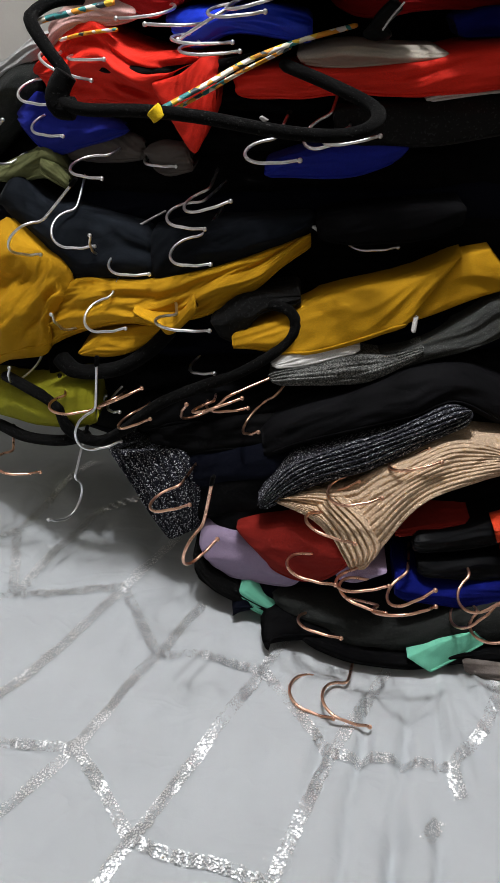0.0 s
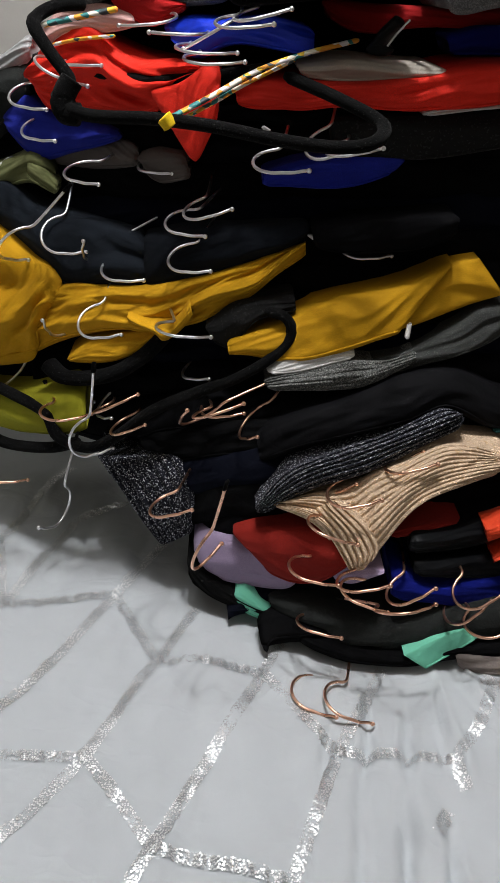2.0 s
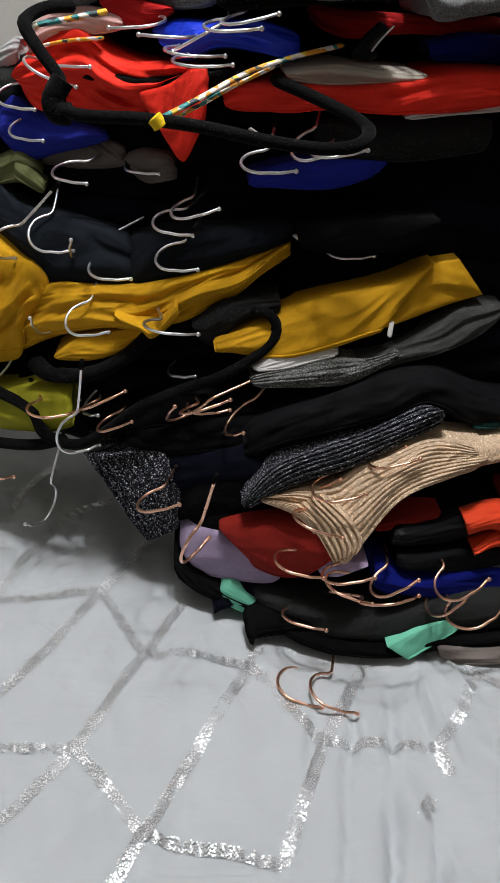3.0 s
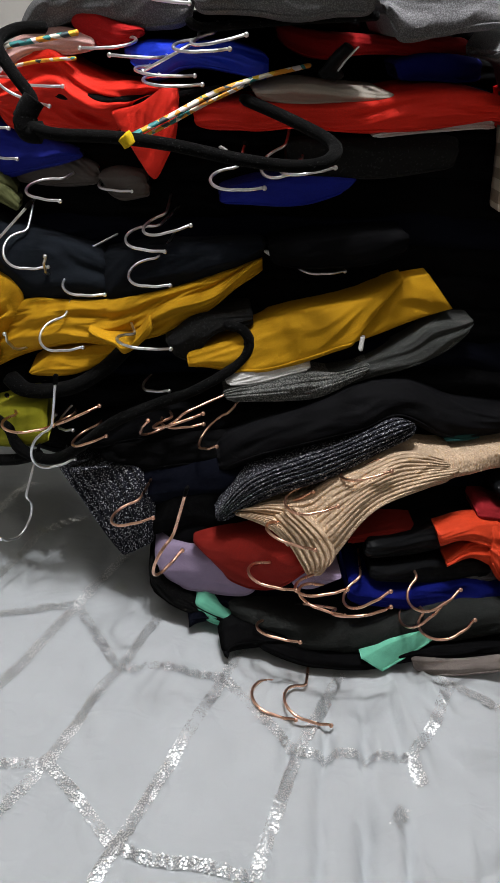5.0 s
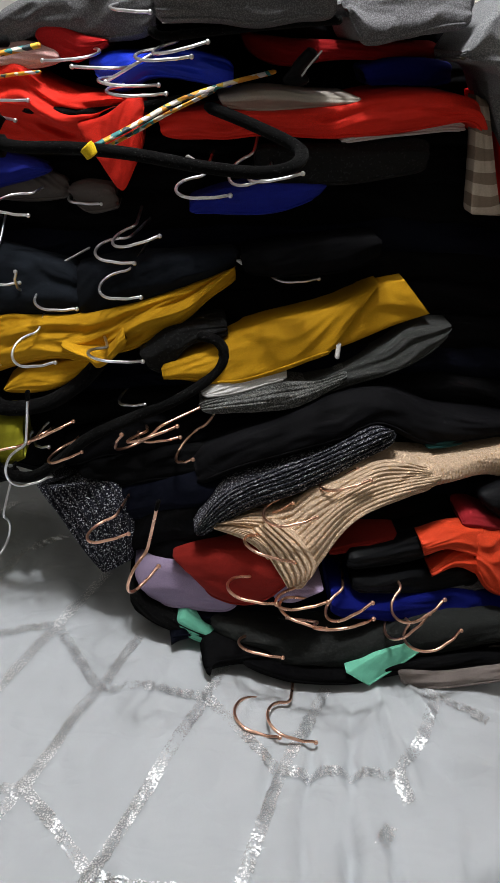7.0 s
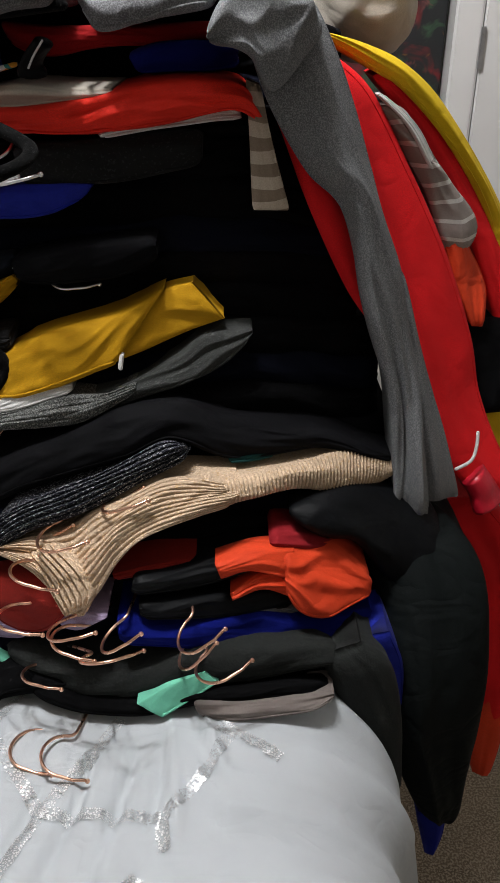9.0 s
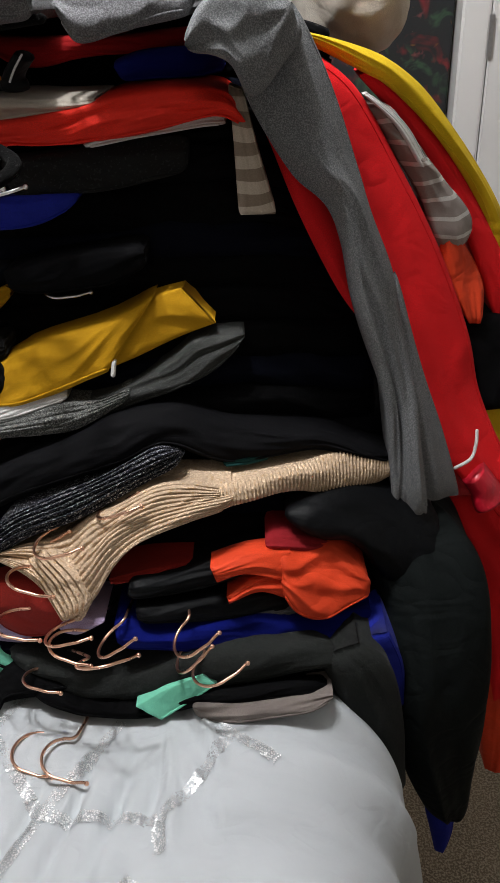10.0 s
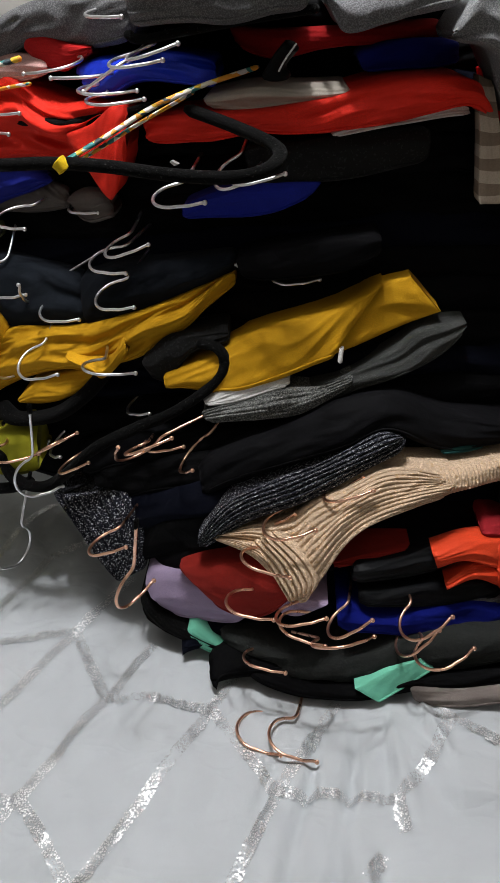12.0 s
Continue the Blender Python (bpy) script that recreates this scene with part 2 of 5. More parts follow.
def add_piece(t, name, upper, lower, material, hem=0.0016, label="", **kw):
    body = part(name, fold(name, upper, lower, material, **kw), t, label)
    if hem:
        grid = np.array([v.co[:] for v in body.data.vertices])
        m = kw.get("nv", 26) + 10
        nu = kw.get("nu", 64)
        line = grid.reshape(nu, m, 3)[2:-2, m - 8]
        rods = tube(line[:: max(1, len(line) // 24)], hem, n=60, sides=6)
        part("hem", mesh_of("hem", *rods, material), body if name != "body" else t)
    return t


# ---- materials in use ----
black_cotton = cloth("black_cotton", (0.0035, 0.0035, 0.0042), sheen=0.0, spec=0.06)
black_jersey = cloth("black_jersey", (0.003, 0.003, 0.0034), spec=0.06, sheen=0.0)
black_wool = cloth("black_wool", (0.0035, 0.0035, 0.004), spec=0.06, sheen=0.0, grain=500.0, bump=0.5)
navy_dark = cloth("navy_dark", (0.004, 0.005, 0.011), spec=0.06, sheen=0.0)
black_suit = cloth("black_suit", (0.0055, 0.0055, 0.0065), spec=0.06, rough=0.75, sheen=0.0)
black_velvet = cloth("black_velvet", (0.0045, 0.0045, 0.0045), fleck=(0.03, 0.03, 0.03), fleck_scale=420.0, fleck_at=(0.66, 0.74), spec=0.06, rough=1.0, grain=700.0, mottled=0.5, sheen=0.06, bump=1.0)
black_satin = cloth("black_satin", (0.0045, 0.005, 0.006), spec=0.10, rough=0.5, sheen=0.0)
black_coat_cloth = cloth("black_coat_cloth", (0.007, 0.009, 0.009), crease=0.25, spec=0.06, sheen=0.0, rough=0.7)
black_lace = cloth("black_lace", (0.005, 0.005, 0.005), fleck=(0.018, 0.018, 0.019), fleck_scale=330.0)
grey_marl = cloth("grey_marl", (0.088, 0.088, 0.092), fleck=(0.155, 0.155, 0.16), fleck_scale=700.0, fleck_at=(0.45, 0.66), bump=0.5)
grey_marl_light = cloth("grey_marl_light", (0.11, 0.11, 0.115), fleck=(0.19, 0.19, 0.20), fleck_scale=700.0, fleck_at=(0.42, 0.66), bump=0.5)
grey_heather = cloth("grey_heather", (0.125, 0.13, 0.135), crease=0.08, fleck=(0.23, 0.235, 0.24), fleck_scale=750.0, fleck_at=(0.42, 0.68), bump=0.4)
grey_melange = cloth("grey_melange", (0.055, 0.058, 0.055), knit=420.0, fleck=(0.22, 0.22, 0.21), fleck_scale=650.0, fleck_at=(0.48, 0.6), bump=0.6)
grey_pale = cloth("grey_pale", (0.42, 0.42, 0.42))
charcoal_knit = cloth("charcoal_knit", (0.034, 0.036, 0.034), fleck=(0.085, 0.085, 0.082), fleck_scale=800.0, bump=0.6)
charcoal_wool = cloth("charcoal_wool", (0.012, 0.014, 0.013), grain=500.0, bump=0.6, fleck=(0.030, 0.032, 0.030), fleck_scale=900.0)
red_cotton = cloth("red_cotton", (0.46, 0.008, 0.008), sheen=0.0)
# red with the shade of the overhanging sweatshirt put into its colour
red_shaded = cloth("red_shaded", (0.36, 0.006, 0.007), sheen=0.0)
red_bright = cloth("red_bright", (0.80, 0.022, 0.008), rough=0.75, sheen=0.0)
red_fleece = cloth("red_fleece", (0.80, 0.010, 0.014), rough=0.9, crease=0.10, sheen=0.0)
rust_red = cloth("rust_red", (0.24, 0.010, 0.005))
maroon = cloth("maroon", (0.28, 0.008, 0.014))
orange_chiffon = cloth("orange_chiffon", (0.78, 0.060, 0.014), crease=0.2, rough=0.7)
blue_satin = cloth("blue_satin", (0.008, 0.035, 0.55), rough=0.42, sheen=0.0)
blue_deep = cloth("blue_deep", (0.004, 0.008, 0.14), spec=0.06)
blue_cotton = cloth("blue_cotton", (0.006, 0.014, 0.26))
cream_cotton = cloth("cream_cotton", (0.62, 0.56, 0.48))
white_cotton = cloth("white_cotton", (0.72, 0.71, 0.69))
taupe_jersey = cloth("taupe_jersey", (0.10, 0.085, 0.078))
taupe_cotton = cloth("taupe_cotton", (0.20, 0.17, 0.155))
olive_cotton = cloth("olive_cotton", (0.13, 0.14, 0.055))
slate_jersey = cloth("slate_jersey", (0.009, 0.012, 0.017), spec=0.1)
slate_dark = cloth("slate_dark", (0.008, 0.010, 0.014), spec=0.06)
mustard = cloth("mustard", (0.60, 0.31, 0.005), rough=0.85, crease=0.07, sheen=0.0)
lime_cotton = cloth("lime_cotton", (0.30, 0.29, 0.012))
teal_dark = cloth("teal_dark", (0.008, 0.06, 0.06))
lavender = cloth("lavender", (0.36, 0.28, 0.42))
mint = cloth("mint", (0.20, 0.66, 0.46))
yellow_bright = cloth("yellow_bright", (0.78, 0.52, 0.010), crease=0.15)
speckled_knit = cloth("speckled_knit", (0.009, 0.010, 0.018), knit=330.0, fleck=(0.62, 0.63, 0.68), fleck_scale=500.0, fleck_at=(0.58, 0.68), bump=0.9, grain=420.0)
beige_knit = cloth("beige_knit", (0.66, 0.49, 0.34), knit=300.0, grain=420.0, bump=0.9, fleck=(0.50, 0.34, 0.19), fleck_scale=260.0)
stripe_tan = striped("stripe_tan", (0.24, 0.18, 0.13), (0.52, 0.44, 0.35), 0.026)
stripe_silver = striped("stripe_silver", (0.30, 0.25, 0.23), (0.75, 0.72, 0.70), 0.022, duty=0.78, metal=0.6)
comforter_cloth = cloth("comforter_cloth", (0.52, 0.552, 0.575), rough=0.8, mottled=0.06, crease=0.12, grain=1300.0, bump=0.12, sheen=0.05)
silver_foil = foil_material()
red_satin = cloth("red_satin", (0.62, 0.010, 0.030), rough=0.35, sheen=0.0, spec=0.5)
dark_canvas = floral_canvas()
blush_satin = cloth("blush_satin", (0.62, 0.36, 0.33), rough=0.5)
chrome = metal("chrome_wire", (0.95, 0.95, 0.97), 0.30)
rose_gold = metal("rose_gold_wire", (0.95, 0.56, 0.40), 0.26)
wall_paint = painted("wall_paint", (0.55, 0.53, 0.49))
white_paint = painted("white_paint", (0.80, 0.79, 0.77), rough=0.4, bump=0.05)
ceiling_paint = painted("ceiling_paint", (0.78, 0.77, 0.75), bump=0.5)
carpet = cloth("carpet", (0.26, 0.20, 0.14), grain=420.0, bump=1.0, fleck=(0.40, 0.33, 0.25), fleck_scale=260.0, fleck_at=(0.45, 0.6), mottled=0.4)


# ---- room ----
def setting(name, lo, hi, material, label):
    return tagged(new(name, box_data(name, lo, hi, material, 0.0)), label, "room", kind="structure")


setting("floor", (-2.2, -2.0, -0.1), (2.2, 2.35, 0.0), carpet, "brown flecked carpet floor")
setting("wall_north", (-2.2, 2.35, 0.0), (2.2, 2.47, 2.44), wall_paint, "warm grey painted wall")
setting("wall_south", (-2.2, -2.12, 0.0), (2.2, -2.0, 2.44), wall_paint, "warm grey painted wall")
setting("wall_west", (-2.32, -2.12, 0.0), (-2.2, 2.47, 2.44), wall_paint, "warm grey painted wall")
setting("wall_east", (2.2, -2.12, 0.0), (2.32, 2.47, 2.44), wall_paint, "warm grey painted wall")
setting("ceiling", (-2.32, -2.12, 2.44), (2.32, 2.47, 2.54), ceiling_paint, "white textured ceiling")

# ceiling lamp with two bulbs above the bed
lamp = tagged(new("ceiling_lamp"), "ceiling lamp with two bare bulbs", "lamp")
lamp.location = (-0.08, 0.84, 2.44)
LAMP = np.array(lamp.location)
base = part("base_plate", box_data("base_plate", tuple(LAMP - (0.16, 0.05, 0.03)), tuple(LAMP + (0.16, 0.05, -0.001)), white_paint), lamp)
glow = bpy.data.materials.new("bulb_glow")
glow.use_nodes = True
glow.node_tree.nodes["Principled BSDF"].inputs["Emission Color"].default_value = (1, 0.9, 0.76, 1)
glow.node_tree.nodes["Principled BSDF"].inputs["Emission Strength"].default_value = 3.0
for side in (-1, 1):
    bm = bmesh.new()
    bmesh.ops.create_uvsphere(bm, u_segments=20, v_segments=12, radius=0.03)
    for v in bm.verts:
        v.co.z = v.co.z * 1.25 - 0.075
        v.co.x += side * 0.10
        v.co += lamp.location
    d = bpy.data.meshes.new("bulb")
    bm.to_mesh(d)
    bm.free()
    d.materials.append(glow)
    d.polygons.foreach_set("use_smooth", [True] * len(d.polygons))
    b = part("bulb", d, lamp)
    b.visible_shadow = False
    light = bpy.data.lights.new("bulb_light", "POINT")
    light.energy, light.shadow_soft_size, light.color = 31.5, 0.035, (0.99, 0.99, 1.01)
    ob = new("bulb_light", light)
    ob.location = (lamp.location[0] + side * 0.10, lamp.location[1], 2.36)


# ---- bed ----
def bed_height(x, y):
    """Top of the comforter: level, with soft quilting, and gathers that fan out towards the right-hand edge."""
    z = 0.600 + 0.006 * noise.noise((x * 5, y * 5, 1.3)) + 0.0025 * noise.noise((x * 16 + y * 5, y * 9, 4.0))
    z += 0.0020 * noise.noise((x * 40 + y * 12, y * 8 - x * 6, 2.0)) + 0.0008 * noise.noise((x * 90 - y * 30, y * 40, 6.0))
    z += 0.0045 * noise.noise((x * 20 + y * 4, y * 3.5, 11.0)) + 0.0022 * noise.noise((x * 46 - y * 9, y * 7, 12.0))
    near = min(1.0, max(0.0, (x - 0.05) / 0.2))
    fan = math.atan2(y - 1.10, x - 0.12)
    z += near * (0.026 * noise.noise((fan * 5.0, x * 2.0, 8.0)) + 0.014 * abs(noise.noise((fan * 9.0, y * 2.0, 3.3))))
    crease = max(0.0, 1 - 5.0 * abs(noise.noise((fan * 6.5 + 0.4 * noise.noise((x * 7, y * 7, 1.0)), y * 1.5, 6.1))))
    z += (0.25 + 0.75 * near) * 0.012 * crease * min(1.0, max(0.0, 0.5 + 1.6 * noise.noise((x * 6, y * 6, 2.2))))
    furrow = noise.noise((x * 17 + y * 7 + 0.5 * noise.noise((x * 6, y * 6, 3.0)), y * 1.6, 21.0))
    open_bed = min(1.0, max(0.0, (0.80 - y) / 0.12))
    z += open_bed * (0.12 + 0.88 * near) * (0.014 * furrow - 0.003 + 0.010 * max(0.0, 1 - 6 * abs(noise.noise((x * 11 + y * 5, y * 1.4, 31.0)))))
    side = min(1.0, max(0.0, (x + 0.02) / 0.12))
    line = x - 0.18 * (y - 0.6) + 0.012 * noise.noise((x * 8, y * 8, 41.0))
    z -= open_bed * side * 0.020 * max(0.0, 1 - 6.5 * abs(noise.noise((line * 15, y * 1.1, 43.0)))) * min(1.0, max(0.0, 0.55 + 1.5 * noise.noise((x * 5, y * 7, 47.0))))
    left = min(1.0, max(0.0, (-0.10 - x) / 0.2)) * min(1.0, max(0.0, (y - 0.78) / 0.15))
    return z + left * 0.014 * noise.noise((x * 9, y * 12, 5.5))


def comforter_point(u, y):
    """u: metres along the cloth from the left; past the edge it falls to the floor."""
    edge = 0.238 + min(0.0, max(-0.05, 0.5 * (y - 0.60))) + 0.025 * noise.noise((y * 3.1, 0.4, 7.0))
    r = 0.200
    if u < edge:
        return u, y, bed_height(u, y)
    s = u - edge
    ripple = min(1.0, (s + 0.04) / 0.12) * (0.042 * noise.noise((y * 9.0, s * 1.5, 3.0)) + 0.012 * noise.noise((y * 24, s * 3, 5.0)))
    if s < r * 1.4:
        a = s / r
        return edge + r * math.sin(a) + ripple, y, bed_height(edge, y) - r * (1 - math.cos(a)) + 0.6 * ripple
    a, rest = 1.4, s - r * 1.4
    return edge + r * math.sin(a) + 0.10 * rest + ripple * (1 + rest), y, bed_height(edge, y) - r * (1 - math.cos(a)) - 0.985 * rest


def hang_front(x, y, z):
    """The front hem of the comforter falls over the near side of the bed."""
    s, r = 0.36 - y, 0.06
    if s <= 0:
        return x, y, z
    if s < 1.5 * r:
        return x, 0.36 - r * math.sin(s / r), z - r * (1 - math.cos(s / r))
    return x, 0.36 - r * math.sin(1.5) - 0.06 * (s - 1.5 * r) + 0.012 * noise.noise((x * 8, 2.0, s)), z - r * (1 - math.cos(1.5)) - (s - 1.5 * r) * min(1.0, z / 0.6)


def comforter():
    us = np.concatenate([np.linspace(-1.3, -0.42, 30, endpoint=False), np.linspace(-0.42, 0.95, 230)])
    ys = np.concatenate([np.linspace(-0.08, 0.40, 30, endpoint=False), np.linspace(0.40, 1.2, 200, endpoint=False), np.linspace(1.2, 2.2, 40)])
    verts = [hang_front(*comforter_point(u, y)) for u in us for y in ys]
    n = len(ys)
    faces = [(i * n + j, (i + 1) * n + j, (i + 1) * n + j + 1, i * n + j + 1) for i in range(len(us) - 1) for j in range(n - 1)]
    ob = tagged(new("comforter", mesh_of("comforter", verts, faces, comforter_cloth)), "pale grey comforter with silver foil lattice on the bed", "comforter")
    m = ob.modifiers.new("thickness", "SOLIDIFY")
    m.thickness, m.offset = 0.012, -1
    return ob


bed_cover = comforter()
mattress = tagged(new("mattress", box_data("mattress", (-1.28, 0.38, 0.28), (0.29, 2.18, 0.50), white_paint, 0.05)), "white mattress under a grey comforter", "mattress")
bed_base = tagged(new("bed_base", box_data("bed_base", (-1.26, 0.40, 0.0), (0.28, 2.16, 0.278), black_wool, 0.02)), "dark fabric bed base on the carpet", "bed base")


def foil_strip(a, b, width=0.0138, pucker=0.0):
    """A printed band of foil that follows the cloth from a to b; pucker: height of the gathers across it."""
    a, b = np.array(a), np.array(b)
    n = max(8, int(np.linalg.norm(b - a) / 0.002))
    side = np.array([-(b - a)[1], (b - a)[0]]) / np.linalg.norm(b - a)
    verts, faces = [], []
    for i in range(n + 1):
        c = a + (b - a) * i / n
        for k in range(4):
            w = width * (k / 3 - 0.5) * (1 + 0.18 * noise.noise((c[0] * 90, c[1] * 90, k)))
            q = c + side * w
            x, y, z = comforter_point(q[0], q[1])
            far = i / n * np.linalg.norm(b - a)
            wave = math.sin(2 * math.pi * (far + 0.004 * noise.noise((c[0] * 40, c[1] * 40, 2.0))) / 0.0145 + 0.4 * k)
            verts.append((x, y, z + 0.0016 + pucker * (1 + wave)))
    for i in range(n):
        for k in range(3):
            faces.append((4 * i + k, 4 * i + k + 1, 4 * i + k + 5, 4 * i + k + 4))
    return part("foil_strip", mesh_of("foil_strip", verts, faces, silver_foil), bed_cover)


# straight bands that run towards the head of the bed, then the puckered cross bands
for a, b in [
    ((-0.102, 0.902), (-0.145, 0.813)), ((-0.145, 0.813), (-0.207, 0.673)), ((-0.207, 0.673), (-0.247, 0.610)), ((-0.247, 0.610), (-0.306, 0.529)),
    ((-0.145, 0.813), (-0.206, 0.924)), ((-0.206, 0.924), (-0.152, 1.039)), ((-0.206, 0.924), (-0.281, 0.776)), ((-0.281, 0.776), (-0.326, 0.700)),
    ((-0.022, 0.796), (0.009, 0.865)), ((-0.022, 0.796), (-0.131, 0.572)), ((-0.131, 0.572), (-0.158, 0.520)), ((-0.022, 0.796), (0.054, 0.691)),
    ((0.054, 0.691), (0.120, 0.814)), ((0.054, 0.691), (-0.003, 0.546)), ((0.174, 0.680), (0.213, 0.727)), ((0.213, 0.727), (0.242, 0.783)),
    ((-0.207, 0.673), (-0.178, 0.637)), ((-0.178, 0.637), (-0.131, 0.572)), ((0.174, 0.680), (0.179, 0.644)), ((0.156, 0.623), (0.138, 0.594)),
    ((0.242, 0.783), (0.228, 0.792)), ((-0.344, 0.904), (-0.283, 1.086)), ((-0.344, 0.904), (-0.379, 1.035)), ((-0.379, 1.035), (-0.310, 1.229)),
]:
    foil_strip(a, b)
for a, b in [
    ((-0.145, 0.813), (-0.022, 0.796)), ((0.054, 0.691), (0.174, 0.680)), ((-0.131, 0.572), (-0.003, 0.546)), ((-0.206, 0.924), (-0.308, 0.912)),
    ((-0.308, 0.912), (-0.344, 0.904)), ((-0.207, 0.673), (-0.357, 0.664)), ((0.242, 0.783), (0.290, 0.750)), ((-0.344, 0.904), (-0.399, 0.844)),
    ((-0.283, 1.086), (-0.190, 1.170)), ((-0.379, 1.035), (-0.449, 0.967)),
]:
    foil_strip(a, b, pucker=0.0009)

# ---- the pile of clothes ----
# added near-black filler layers, set back to stand in for the pile's shaded inside
garment("filler_layer", "added black cotton layer filling the dark gaps of the pile", "garment",
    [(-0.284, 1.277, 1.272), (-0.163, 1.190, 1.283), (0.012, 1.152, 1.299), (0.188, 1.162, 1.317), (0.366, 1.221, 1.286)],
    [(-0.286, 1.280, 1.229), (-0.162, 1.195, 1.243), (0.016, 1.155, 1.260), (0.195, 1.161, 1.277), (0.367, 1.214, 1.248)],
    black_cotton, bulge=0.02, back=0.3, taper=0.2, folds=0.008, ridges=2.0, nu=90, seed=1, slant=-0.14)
garment("filler_layer", "added black jersey layer filling the dark gaps of the pile", "garment",
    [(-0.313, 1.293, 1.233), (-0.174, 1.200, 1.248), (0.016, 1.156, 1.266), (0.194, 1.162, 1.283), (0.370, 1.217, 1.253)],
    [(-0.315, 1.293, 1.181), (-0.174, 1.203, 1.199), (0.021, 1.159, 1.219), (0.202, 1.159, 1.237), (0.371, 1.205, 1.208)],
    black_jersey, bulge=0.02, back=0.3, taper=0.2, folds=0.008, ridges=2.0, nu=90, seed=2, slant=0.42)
garment("filler_layer", "added very dark navy layer filling the dark gaps of the pile", "garment",
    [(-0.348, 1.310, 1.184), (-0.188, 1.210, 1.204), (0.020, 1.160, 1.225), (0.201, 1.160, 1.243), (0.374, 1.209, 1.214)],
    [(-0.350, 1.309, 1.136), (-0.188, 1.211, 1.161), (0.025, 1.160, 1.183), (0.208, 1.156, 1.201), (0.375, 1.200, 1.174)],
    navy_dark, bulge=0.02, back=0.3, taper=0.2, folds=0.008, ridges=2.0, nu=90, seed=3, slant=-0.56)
garment("filler_layer", "added black wool layer filling the dark gaps of the pile", "garment",
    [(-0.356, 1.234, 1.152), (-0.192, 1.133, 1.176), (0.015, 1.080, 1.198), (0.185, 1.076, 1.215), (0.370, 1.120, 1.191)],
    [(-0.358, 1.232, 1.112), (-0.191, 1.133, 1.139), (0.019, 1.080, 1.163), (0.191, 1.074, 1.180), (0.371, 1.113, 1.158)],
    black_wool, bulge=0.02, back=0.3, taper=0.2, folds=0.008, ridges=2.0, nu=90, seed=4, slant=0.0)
garment("filler_layer", "added black cotton layer filling the dark gaps of the pile", "garment",
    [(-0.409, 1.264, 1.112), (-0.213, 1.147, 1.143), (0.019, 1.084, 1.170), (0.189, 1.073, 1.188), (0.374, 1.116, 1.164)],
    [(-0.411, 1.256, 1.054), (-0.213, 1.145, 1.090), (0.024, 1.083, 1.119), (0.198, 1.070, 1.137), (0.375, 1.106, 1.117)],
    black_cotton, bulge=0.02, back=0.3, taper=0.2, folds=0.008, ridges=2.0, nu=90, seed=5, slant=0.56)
garment("filler_layer", "added black jersey layer filling the dark gaps of the pile", "garment",
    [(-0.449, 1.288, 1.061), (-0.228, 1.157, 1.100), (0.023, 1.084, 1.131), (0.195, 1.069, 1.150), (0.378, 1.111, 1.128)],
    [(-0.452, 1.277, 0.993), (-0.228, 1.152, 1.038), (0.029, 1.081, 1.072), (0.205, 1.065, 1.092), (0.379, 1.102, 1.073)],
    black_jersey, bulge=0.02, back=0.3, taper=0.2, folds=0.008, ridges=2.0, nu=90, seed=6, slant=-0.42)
garment("filler_layer", "added very dark navy layer filling the dark gaps of the pile", "garment",
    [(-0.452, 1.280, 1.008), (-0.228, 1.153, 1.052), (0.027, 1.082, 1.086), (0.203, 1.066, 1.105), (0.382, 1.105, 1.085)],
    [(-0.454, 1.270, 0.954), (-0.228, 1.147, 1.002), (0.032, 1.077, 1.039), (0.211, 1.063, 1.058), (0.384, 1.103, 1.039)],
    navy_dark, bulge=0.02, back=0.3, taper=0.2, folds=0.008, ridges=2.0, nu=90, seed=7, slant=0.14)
garment("filler_layer", "added black wool layer filling the dark gaps of the pile", "garment",
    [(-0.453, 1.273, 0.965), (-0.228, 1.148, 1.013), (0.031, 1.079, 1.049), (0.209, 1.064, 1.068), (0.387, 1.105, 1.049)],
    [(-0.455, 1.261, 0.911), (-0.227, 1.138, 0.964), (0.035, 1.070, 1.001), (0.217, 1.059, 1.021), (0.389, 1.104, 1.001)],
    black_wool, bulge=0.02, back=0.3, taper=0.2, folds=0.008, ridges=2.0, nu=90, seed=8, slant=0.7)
garment("filler_layer", "added black cotton layer filling the dark gaps of the pile", "garment",
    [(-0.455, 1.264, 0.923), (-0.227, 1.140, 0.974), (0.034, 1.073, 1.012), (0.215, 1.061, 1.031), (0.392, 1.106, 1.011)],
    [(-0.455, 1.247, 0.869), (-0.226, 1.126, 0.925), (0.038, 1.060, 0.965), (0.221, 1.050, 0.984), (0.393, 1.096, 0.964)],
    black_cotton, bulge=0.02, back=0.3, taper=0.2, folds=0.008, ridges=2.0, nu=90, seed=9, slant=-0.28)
garment("filler_layer", "added black jersey layer filling the dark gaps of the pile", "garment",
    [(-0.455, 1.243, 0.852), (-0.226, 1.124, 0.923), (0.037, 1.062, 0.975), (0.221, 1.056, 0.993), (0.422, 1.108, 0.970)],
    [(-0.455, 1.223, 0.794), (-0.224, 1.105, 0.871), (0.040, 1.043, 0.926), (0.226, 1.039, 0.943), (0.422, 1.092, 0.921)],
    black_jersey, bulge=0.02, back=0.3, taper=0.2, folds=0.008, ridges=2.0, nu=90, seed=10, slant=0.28)
